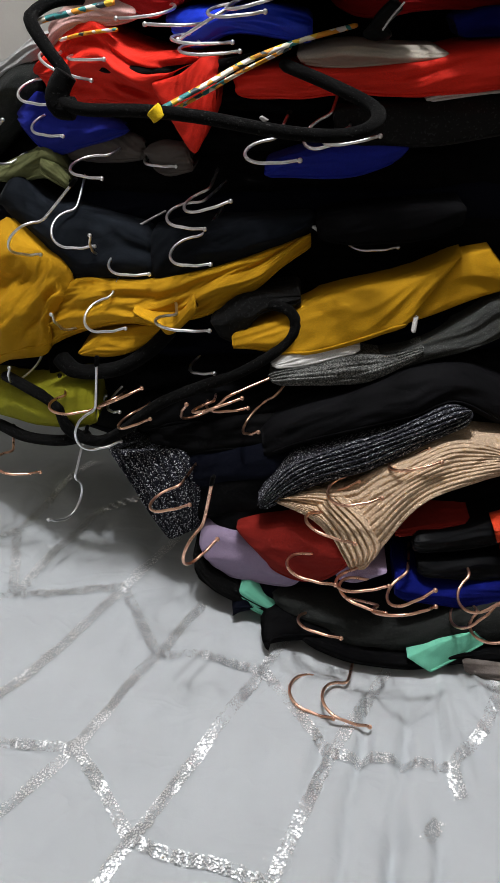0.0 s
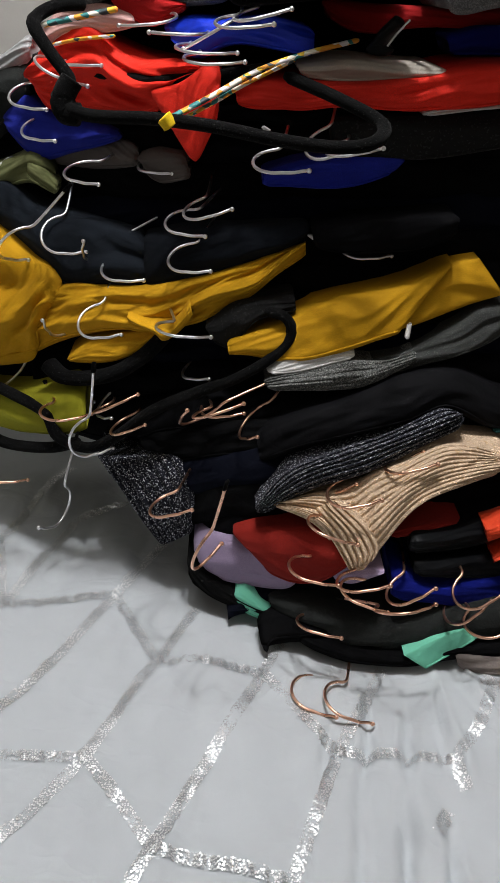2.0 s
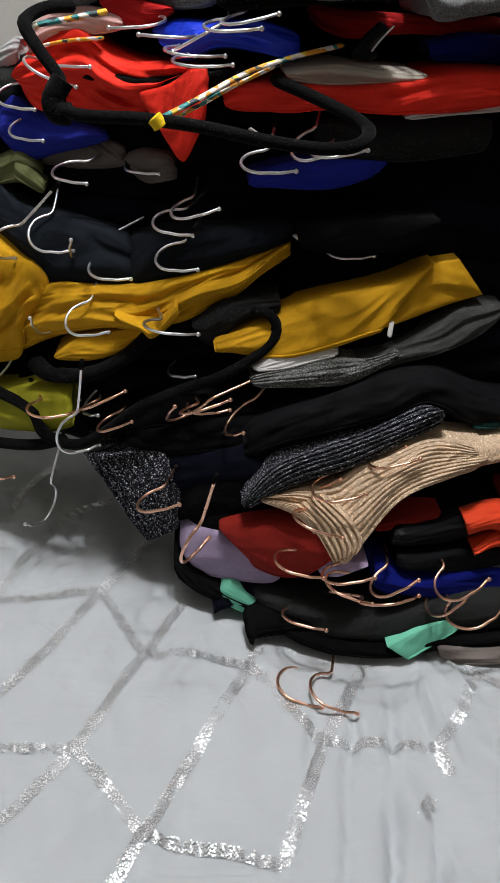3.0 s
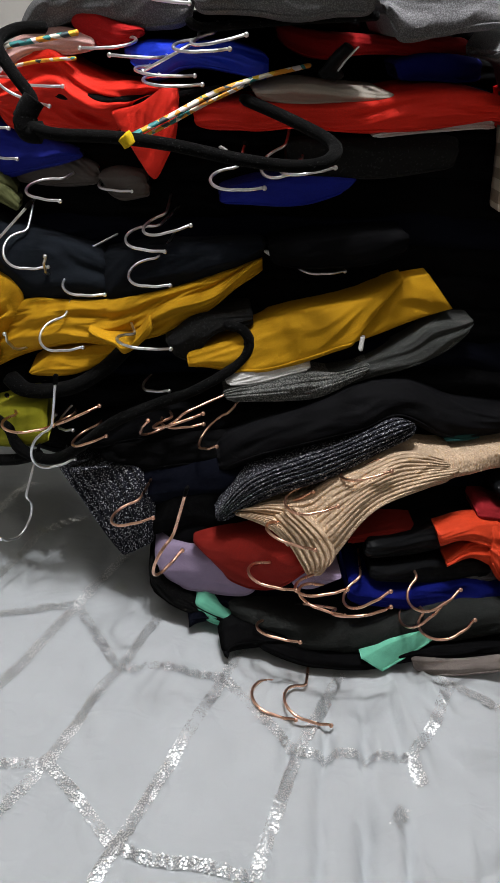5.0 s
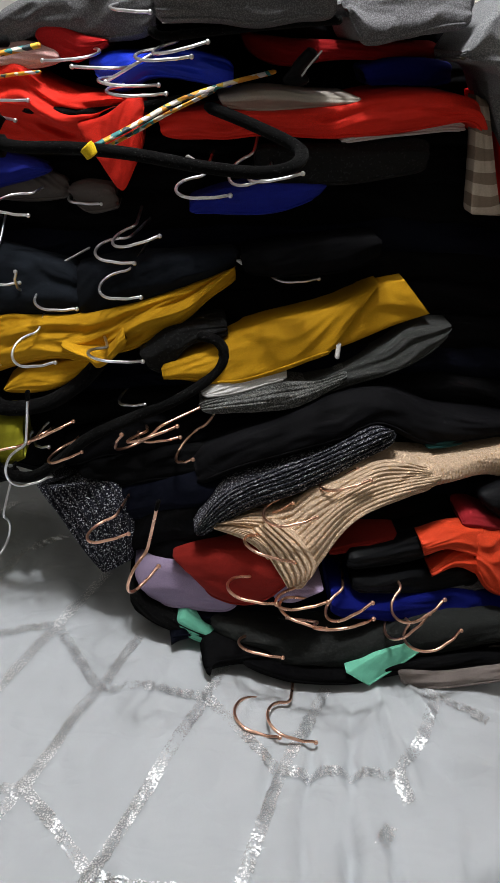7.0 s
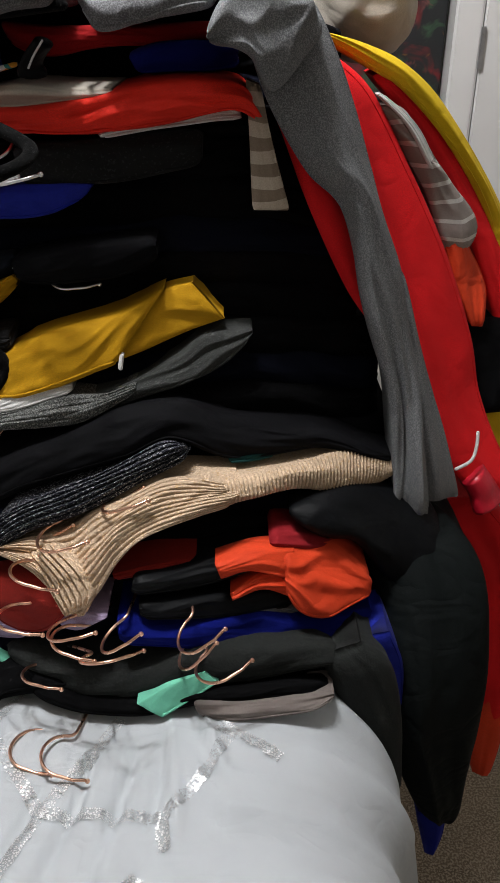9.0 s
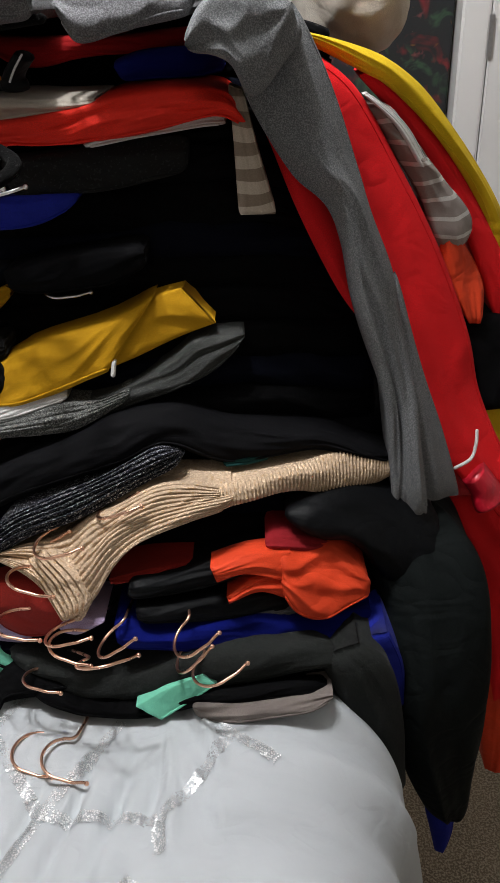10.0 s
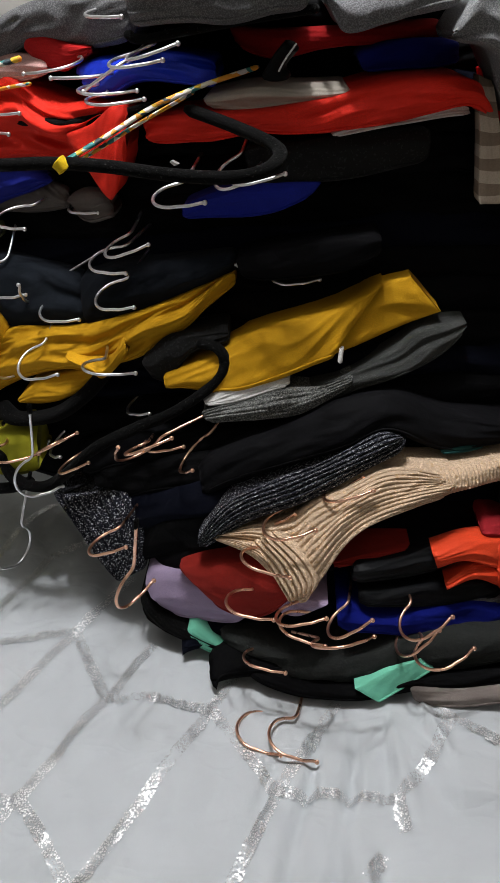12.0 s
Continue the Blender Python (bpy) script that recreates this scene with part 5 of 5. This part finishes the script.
garment("charcoal_hoodie", "charcoal sweatshirt hanging at the end of the pile", "sweatshirt",
    [(-0.510, 1.319, 1.080), (-0.444, 1.263, 1.143), (-0.373, 1.212, 1.186), (-0.330, 1.183, 1.203)],
    [(-0.515, 1.310, 1.006), (-0.430, 1.238, 1.057), (-0.383, 1.205, 1.098), (-0.337, 1.190, 1.140)],
    charcoal_wool, bulge=0.03, back=0.2, folds=0.01, seed=99, taper=0.1, slant=-0.7, hem=0.0009)
garment("pale_grey_shirt", "pale grey top folded at the end of the pile", "top",
    [(-0.504, 1.308, 1.115), (-0.421, 1.236, 1.168), (-0.361, 1.193, 1.203), (-0.329, 1.173, 1.225)],
    [(-0.505, 1.305, 1.090), (-0.423, 1.235, 1.139), (-0.371, 1.198, 1.168), (-0.334, 1.177, 1.189)],
    grey_pale, bulge=0.012, back=0.2, folds=0.005, seed=100, taper=0.4, slant=-0.14)
garment("black_shirt", "black cotton shirt folded over a hanger hook", "shirt",
    [(0.003, 1.013, 1.062), (0.059, 1.001, 1.075), (0.109, 0.995, 1.084), (0.160, 0.992, 1.091)],
    [(0.009, 1.012, 1.038), (0.064, 1.003, 1.040), (0.115, 0.997, 1.047), (0.162, 0.995, 1.066)],
    black_cotton, bulge=0.008, back=0.12, folds=0.004, seed=101, taper=0.4, slant=0.42)


# ---- clothes hangers ----
def hook_wire(material):
    """A wire hook in its own plane: stem, kink, open half loop and a beaded tip that runs out sideways."""
    pts = [(0, -0.038, 0), (0, -0.024, 0), (0, -0.010, 0), (0.0004, 0.010, 0), (0.0012, 0.019, 0), (0.0050, 0.0245, 0), (0.0115, 0.0275, 0)]
    for k in range(13):
        a = radians(-42 + k * 12)
        pts.append((0.0250 * math.cos(a), 0.052 + 0.028 * math.sin(a), 0))
    pts += [(-0.0170, 0.0790, 0), (-0.0245, 0.0762, 0), (-0.0290, 0.0745, 0), (-0.0315, 0.0745, 0)]
    v, f = tube(pts, 0.00175, n=84, sides=8)
    n = len(v)
    for i in range(6):
        for k in range(8):
            la, lo = math.pi * (i / 5 - 0.5), 2 * math.pi * k / 8
            v.append(np.array((-0.0322 + 0.0027 * math.cos(la) * math.cos(lo), 0.0746 + 0.0027 * math.cos(la) * math.sin(lo), 0.0027 * math.sin(la))))
    f += [(n + i * 8 + k, n + i * 8 + (k + 1) % 8, n + (i + 1) * 8 + (k + 1) % 8, n + (i + 1) * 8 + k) for i in range(5) for k in range(8)]
    return mesh_of("hook", v, f, material)


def hanger(material, label):
    """A flocked hanger that lies in the pile: hook, neck and the rounded shoulder below it."""
    t = tagged(new("clothes_hanger"), label, "hanger", "clothes hangers in the pile")
    part("hook", hook_wire(material), t, "bent metal wire hook")
    part("neck", mesh_of("neck", *tube([(0, -0.036, 0), (0, -0.042, 0), (0, -0.050, 0)], 0.0032, n=8, sides=10, flat=0.6), black_velvet), t)
    return t


chrome_hanger = hanger(chrome, "black velvet clothes hanger with chrome hook")
rose_hanger = hanger(rose_gold, "black velvet clothes hanger with rose gold hook")
chrome_hanger.matrix_basis = pose(-0.2292, 1.1214, 1.1042, -13.5, -2.3, 151.2)
for where in [
    (-0.1468, 1.1488, 1.1083, 170.3, 177.1, -30.8), (-0.038, 0.9835, 1.1568, -13.1, 5.3, 170.3), (0.0164, 1.036, 1.1797, -27.7, 18.5, 160.6),
    (0.0334, 1.0255, 1.1604, -5.6, 13.9, 173.9), (-0.1134, 1.0615, 1.0855, -10.8, 18.5, 173.4), (-0.1137, 1.0649, 1.0708, -15.1, -0.9, 155.7),
    (-0.1148, 1.0539, 1.0381, -19.8, 4.7, 160.1), (-0.1933, 1.1029, 1.0267, -35.8, 43.7, 87), (-0.2036, 1.1114, 1, -16, 2.1, 169.4),
    (-0.2858, 1.1351, 1.0436, -37, -1, 177.8), (-0.3024, 1.0684, 1.0427, -126.2, -20.8, -126.8), (-0.3526, 1.1984, 1.0749, -143.1, 123, -3.5),
    (-0.3058, 1.1742, 1.1822, -21.8, -4.6, 159.9), (-0.2908, 1.1795, 1.1451, -20.6, -2, 153.4), (-0.2991, 1.1432, 1.2083, -13.7, -17.2, -161.8),
]:
    copy_thing(chrome_hanger, pose(*where))
for where in [
    (-0.2397, 1.1641, 1.2076, -4.4, 3.5, 158.3), (-0.1999, 1.1824, 1.2122, 175, 179.7, -11.6), (-0.1792, 1.1071, 1.2632, -171, -8.1, -2),
    (-0.142, 1.0909, 1.2483, -177.6, -1.9, -4.8), (-0.1082, 1.072, 1.2523, -177.4, -31.4, -8.3), (-0.0887, 1.0454, 1.2702, -9.3, 7.2, 177.7),
    (-0.0704, 1.0461, 1.2779, -8.4, 16.2, 175.1), (-0.1434, 1.0691, 1.237, -4.4, 1.8, -163.3), (-0.1324, 1.0622, 1.2296, -5.2, 4.2, -166.1),
    (-0.2297, 1.0648, 0.9568, -26.1, 7.5, 169.9), (-0.2428, 1.0783, 0.9504, -58.4, 42.2, 68.3), (-0.3292, 1.1229, 0.8489, 139, 132.7, -76.9),
    (-0.3064, 1.1117, 0.8307, -76.7, 47.4, 150.9), (-0.2368, 0.9613, 0.858, -96, -1.9, -149.7), (-0.2737, 0.9954, 0.7414, -85.4, 21.1, 64.5),
]:
    copy_thing(chrome_hanger, pose(*where))
for where in [
    (-0.1896, 1.0697, 0.8484, -36.9, 14.2, 120.5), (-0.1472, 1.0002, 0.9526, 4.9, -4.3, -170.2), (-0.0795, 1.0703, 0.8929, -18.3, 13.4, 136.1),
    (0.0659, 1.0868, 1.0516, -15.1, 5, 177.6), (-0.0897, 1.0831, 1.3118, -9.2, -1.6, 149.1),
]:
    copy_thing(chrome_hanger, pose(*where))
rose_hanger.matrix_basis = pose(-0.219, 1.026, 0.8274, 22.9, 23.4, -164.8)
for where in [
    (-0.1832, 1.0476, 0.8127, -2.2, 27.7, 163.8), (-0.3, 1.0487, 0.8178, 3.1, 2.4, -157.7), (-0.0641, 0.9639, 0.8743, 157.1, 133, -79.8),
    (-0.0764, 1.0404, 0.8486, -3.5, 12.6, 168.9), (-0.0979, 0.9667, 0.859, 20, 18.9, -169.3), (-0.015, 0.9838, 0.8776, -40.5, 23.5, 116.5),
    (0.0239, 1.0707, 0.8464, 4.8, 27.8, 173.8), (-0.1259, 0.9301, 0.7726, 1.1, 21.4, 167.6), (-0.0865, 0.7734, 0.834, -105.1, 6.9, -125),
    (0.0564, 0.9675, 0.7974, -6.2, 30.7, 166.9), (0.0592, 0.92, 0.8089, -1.9, 12.9, -178.9), (0.1392, 0.9884, 0.8299, -4, 31.7, 162.6),
    (0.1315, 0.9477, 0.8254, 9.2, 19.4, 177.1), (0.045, 0.8869, 0.7711, 12.1, -12.3, 169.3), (0.005, 0.9608, 0.7201, -7.5, 16.5, 171.7),
]:
    copy_thing(rose_hanger, pose(*where))
for where in [
    (0.0314, 0.8753, 0.7253, 8.7, -5.6, 168.3), (0.0805, 0.8642, 0.7181, 12.5, 14.2, 177.1), (0.0953, 0.8583, 0.7063, 10.5, -8.4, 160.5),
    (0.1332, 0.859, 0.7248, 2.9, 35.6, 175), (0.0873, 0.8149, 0.6972, 28.7, -7.5, -148.1), (0.1974, 0.8667, 0.7227, -0.5, 35.5, -171.3),
    (0.2002, 0.8817, 0.6833, 5.7, 44.9, -173.6), (0.2085, 0.8591, 0.6739, 8.1, 18.2, -156.1), (0.0569, 0.874, 0.6357, 18.4, 0.5, 159.2),
    (0.0488, 0.8189, 0.5973, 4.4, -9.4, 162.2), (0.0783, 0.8068, 0.6023, 4.7, -12.3, 168.3), (-0.3796, 1.061, 0.7247, -1.3, -6.8, -162),
]:
    copy_thing(rose_hanger, pose(*where))


def velvet_bar(points, radius=0.0075, name="shoulder_bar", flat=0.6):
    return mesh_of(name, *tube(points, radius, n=70, sides=10, flat=flat), black_velvet)


loose_hanger = thing("clothes_hanger", "black velvet hanger with notched shoulders lying askew", "hanger", "clothes hangers in the pile", at=(-0.242, 1.000, 1.265))
part("shoulder_bar", velvet_bar([(-0.250, 1.060, 1.263), (-0.276, 1.043, 1.260), (-0.293, 1.026, 1.250), (-0.292, 1.009, 1.241), (-0.274, 0.995, 1.220), (-0.256, 0.985, 1.200), (-0.257, 0.975, 1.186), (-0.260, 0.965, 1.178)], 0.0070, "shoulder_bar", 0.90), loose_hanger)
part("neck", velvet_bar([(-0.250, 0.972, 1.201), (-0.256, 0.970, 1.191), (-0.259, 0.967, 1.182), (-0.256, 0.964, 1.171), (-0.242, 0.962, 1.170)], 0.0125, "neck", 0.90), loose_hanger)
part("shoulder_bar", velvet_bar([(-0.260, 0.965, 1.177), (-0.229, 0.948, 1.172), (-0.169, 0.930, 1.176), (-0.111, 0.917, 1.175), (-0.049, 0.905, 1.169), (0.004, 0.905, 1.166), (0.037, 0.905, 1.171), (0.053, 0.927, 1.180), (0.047, 0.950, 1.188), (0.007, 0.975, 1.202), (-0.042, 1.000, 1.216)], 0.0070, "shoulder_bar", 0.90), loose_hanger)
loose_hanger = thing("clothes_hanger", "black velvet hanger arm curving under a mustard dress", "hanger", "clothes hangers in the pile", at=(-0.369, 1.000, 0.856))
part("shoulder_bar", velvet_bar([(-0.397, 1.102, 0.806), (-0.353, 1.068, 0.805), (-0.307, 1.035, 0.799), (-0.288, 1.015, 0.777), (-0.249, 0.997, 0.773), (-0.214, 0.985, 0.796), (-0.167, 0.975, 0.841), (-0.115, 0.979, 0.867), (-0.083, 0.987, 0.877)], 0.0085, "shoulder_bar", 0.80), loose_hanger)
part("lower_bar", velvet_bar([(-0.115, 0.983, 0.865), (-0.071, 0.980, 0.887), (-0.028, 0.984, 0.917), (-0.010, 0.990, 0.943), (-0.019, 0.996, 0.961), (-0.042, 1.004, 0.964)], 0.0075, "lower_bar", 0.80), loose_hanger)
loose_hanger = thing("clothes_hanger", "black velvet hanger arm in a broad curve", "hanger", "clothes hangers in the pile", at=(-0.295, 1.000, 0.885))
part("shoulder_bar", velvet_bar([(-0.308, 1.064, 0.855), (-0.281, 1.048, 0.844), (-0.226, 1.030, 0.859), (-0.185, 1.024, 0.888), (-0.157, 1.028, 0.918)], 0.0130, "shoulder_bar", 0.70), loose_hanger)
loose_hanger = thing("clothes_hanger", "black velvet hanger arm resting on the comforter", "hanger", "clothes hangers in the pile", at=(-0.427, 1.000, 0.795))
part("shoulder_bar", velvet_bar([(-0.484, 1.164, 0.702), (-0.419, 1.109, 0.726), (-0.362, 1.062, 0.735), (-0.303, 1.025, 0.754), (-0.261, 1.007, 0.775)], 0.0090, "shoulder_bar", 0.80), loose_hanger)
loose_hanger = thing("clothes_hanger", "black velvet hanger laid on a grey sweatshirt", "hanger", "clothes hangers in the pile", at=(-0.102, 1.000, 1.285))
part("shoulder_bar", velvet_bar([(-0.102, 1.031, 1.284), (-0.087, 1.027, 1.278), (-0.041, 1.017, 1.285), (0.021, 1.001, 1.295), (0.088, 0.979, 1.304)], 0.0080, "shoulder_bar", 0.60), loose_hanger)
loose_hanger = thing("clothes_hanger", "black velvet hanger bar below a red blouse", "hanger", "clothes hangers in the pile", at=(-0.235, 1.000, 1.205))
part("shoulder_bar", velvet_bar([(-0.252, 1.117, 1.193), (-0.183, 1.074, 1.194), (-0.120, 1.043, 1.205), (-0.062, 1.023, 1.219)], 0.0075, "shoulder_bar", 0.80), loose_hanger)


def ribbon_material():
    """Printed cord: short blocks of orange, white, teal and yellow along its length."""
    m, t, p = nodes_of("printed_cord")
    v = node(t, "ShaderNodeTexVoronoi", Scale=120.0)
    t.links.new(coords(t, (1.0, 0.35, 1.6)), v.inputs["Vector"])
    s = t.nodes.new("ShaderNodeSeparateColor")
    t.links.new(v.outputs["Color"], s.inputs[0])
    r = t.nodes.new("ShaderNodeValToRGB")
    r.color_ramp.interpolation = "CONSTANT"
    for n, (at, c) in enumerate([(0.0, (0.75, 0.30, 0.02, 1)), (0.3, (0.80, 0.74, 0.62, 1)), (0.45, (0.02, 0.20, 0.20, 1)), (0.62, (0.80, 0.50, 0.03, 1)), (0.8, (0.03, 0.05, 0.06, 1)), (0.9, (0.75, 0.70, 0.72, 1))]):
        e = r.color_ramp.elements[n] if n < 2 else r.color_ramp.elements.new(at)
        e.position, e.color = at, c
    t.links.new(s.outputs[0], r.inputs[0])
    t.links.new(r.outputs[0], p.inputs["Base Color"])
    p.inputs["Roughness"].default_value = 0.6
    return m


printed_cord = ribbon_material()
strap = thing("printed_strap", "orange, teal and white printed strap looped over a hanger", "strap")
part("cord", mesh_of("cord", *tube([(-0.156, 0.925, 1.176), (-0.113, 0.949, 1.198), (-0.072, 0.973, 1.220), (-0.028, 0.996, 1.236), (0.031, 1.020, 1.252)], 0.0042, n=60, sides=8, flat=0.6), printed_cord), strap)
part("cord", mesh_of("cord", *tube([(-0.152, 0.928, 1.171), (-0.113, 0.952, 1.191), (-0.081, 0.976, 1.208), (-0.033, 1.000, 1.231)], 0.0032, n=60, sides=8, flat=0.6), printed_cord), strap)
part("cord", mesh_of("cord", *tube([(-0.297, 1.030, 1.239), (-0.280, 1.033, 1.245), (-0.252, 1.037, 1.252), (-0.214, 1.040, 1.262)], 0.0050, n=60, sides=8, flat=0.6), printed_cord), strap)
part("cord", mesh_of("cord", *tube([(-0.297, 1.129, 1.217), (-0.264, 1.115, 1.226), (-0.224, 1.096, 1.233)], 0.0035, n=60, sides=8, flat=0.6), printed_cord), strap)
part("loop_end", mesh_of("loop_end", *tube([(-0.158, 0.922, 1.180), (-0.154, 0.922, 1.176), (-0.150, 0.922, 1.171)], 0.0085, n=16, sides=10, flat=0.9), yellow_bright), strap, "yellow bound end")


# ---- small things on the pile and behind it ----
def cushion(at, size, material):
    """A soft stuffed bundle with a seam round its middle."""
    bm = bmesh.new()
    bmesh.ops.create_icosphere(bm, subdivisions=5, radius=1.0)
    for v in bm.verts:
        d = 1 + 0.10 * noise.noise(v.co * 1.6) + 0.035 * noise.noise(v.co * 4.5)
        x, y, z = v.co
        flat = 0.85 + 0.15 * abs(z)
        v.co = (at[0] + size[0] * x * d * flat, at[1] + size[1] * y * d, at[2] + size[2] * z * d)
    data = bpy.data.meshes.new("cover")
    bm.to_mesh(data)
    bm.free()
    data.materials.append(material)
    data.polygons.foreach_set("use_smooth", [True] * len(data.polygons))
    return data


pillow = thing("cushion", "cream woven cushion lying on top of the pile", "cushion", at=(0.407, 1.340, 1.295))
part("cover", cushion((0.407, 1.360, 1.325), (0.088, 0.09, 0.083), cream_cotton), pillow)
seam = [(pillow.location[0] + 0.089 * math.cos(k / 6 * math.pi), pillow.location[1] + 0.02 + 0.095 * math.sin(k / 6 * math.pi), pillow.location[2] + 0.045) for k in range(13)]
part("piping", mesh_of("piping", *tube(seam, 0.003, n=60, sides=6), cream_cotton), pillow)

steel = metal("zip_steel", (0.7, 0.7, 0.72), 0.3)
zipper = thing("zip_jacket", "black jacket edge with a steel zip", "jacket", at=(0.053, 0.983, 1.252))
part("placket", mesh_of("placket", *tube([(0.049, 0.995, 1.241), (0.051, 0.993, 1.257), (0.065, 0.987, 1.274)], 0.014, n=24, sides=10, flat=0.5), black_satin), zipper)
for k, where in enumerate(spline([(0.052, 0.968, 1.252), (0.058, 0.965, 1.262), (0.068, 0.961, 1.275)], 22)):
    part("zip_tooth", box_data("zip_tooth", tuple(where - 0.0008), tuple(where + 0.0008), steel, 0.0), zipper)
garment("garment_tag", "white sewn garment tag hanging below a skirt", "tag",
    [(0.119, 0.974, 0.969), (0.117, 0.969, 0.954)],
    [(0.124, 0.975, 0.971), (0.122, 0.968, 0.953)],
    white_cotton, bulge=0.001, back=0.004, folds=0.0006, nu=16, nv=8, hem=0.0005)
garment("garment_tag", "white cotton tag between dark garments", "tag",
    [(0.000, 1.027, 1.048), (0.012, 1.025, 1.041)],
    [(0.003, 1.027, 1.050), (0.022, 1.023, 1.046)],
    white_cotton, bulge=0.001, back=0.004, folds=0.0006, nu=16, nv=8, hem=0.0005)
garment("garment_tag", "black printed size label on a grey sweatshirt", "tag",
    [(-0.025, 1.001, 1.306), (-0.003, 0.994, 1.295)],
    [(-0.017, 0.999, 1.309), (0.001, 0.993, 1.300)],
    black_satin, bulge=0.001, back=0.004, folds=0.0006, nu=16, nv=8, hem=0.0005)
garment("garment_tag", "white sewn tag below a velvet hanger", "tag",
    [(-0.062, 1.003, 1.164), (-0.057, 1.002, 1.160)],
    [(-0.059, 1.003, 1.166), (-0.051, 1.002, 1.162)],
    white_cotton, bulge=0.001, back=0.004, folds=0.0006, nu=16, nv=8, hem=0.0005)
tagged(new("cord_loop", mesh_of("cord_loop", *tube([(0.549, 1.055, 0.839), (0.548, 1.048, 0.821), (0.541, 1.040, 0.805), (0.519, 1.029, 0.798)], 0.0022, n=40, sides=8), white_cotton)), "white elastic cord loop on a red coat", "cord")
part("cuff", mesh_of("cuff", *tube([(0.549, 1.065, 0.779), (0.568, 1.063, 0.753), (0.580, 1.057, 0.728)], 0.031, n=20, sides=14, flat=0.6), red_satin), red_coat_thing, "shiny red satin cuff")

door = thing("door_1", "white painted door standing open by the wall", "door", at=(1.1, 2.3, 0.0))
part("leaf", box_data("leaf", (0.822, 2.270, 0.01), (1.58, 2.310, 2.04), white_paint, 0.004), door)
part("jamb", box_data("jamb", (0.752, 2.262, 0.0), (0.818, 2.349, 2.10), white_paint, 0.006), door)
part("hinge", box_data("hinge", (0.816, 2.256, 1.18), (0.826, 2.270, 1.27), steel, 0.002), door)
picture = thing("floral_picture", "dark canvas picture of red and white flowers", "picture", at=(0.62, 2.34, 1.0))
part("canvas", box_data("canvas", (0.43, 2.315, 0.55), (0.745, 2.349, 1.55), dark_canvas, 0.004), picture)
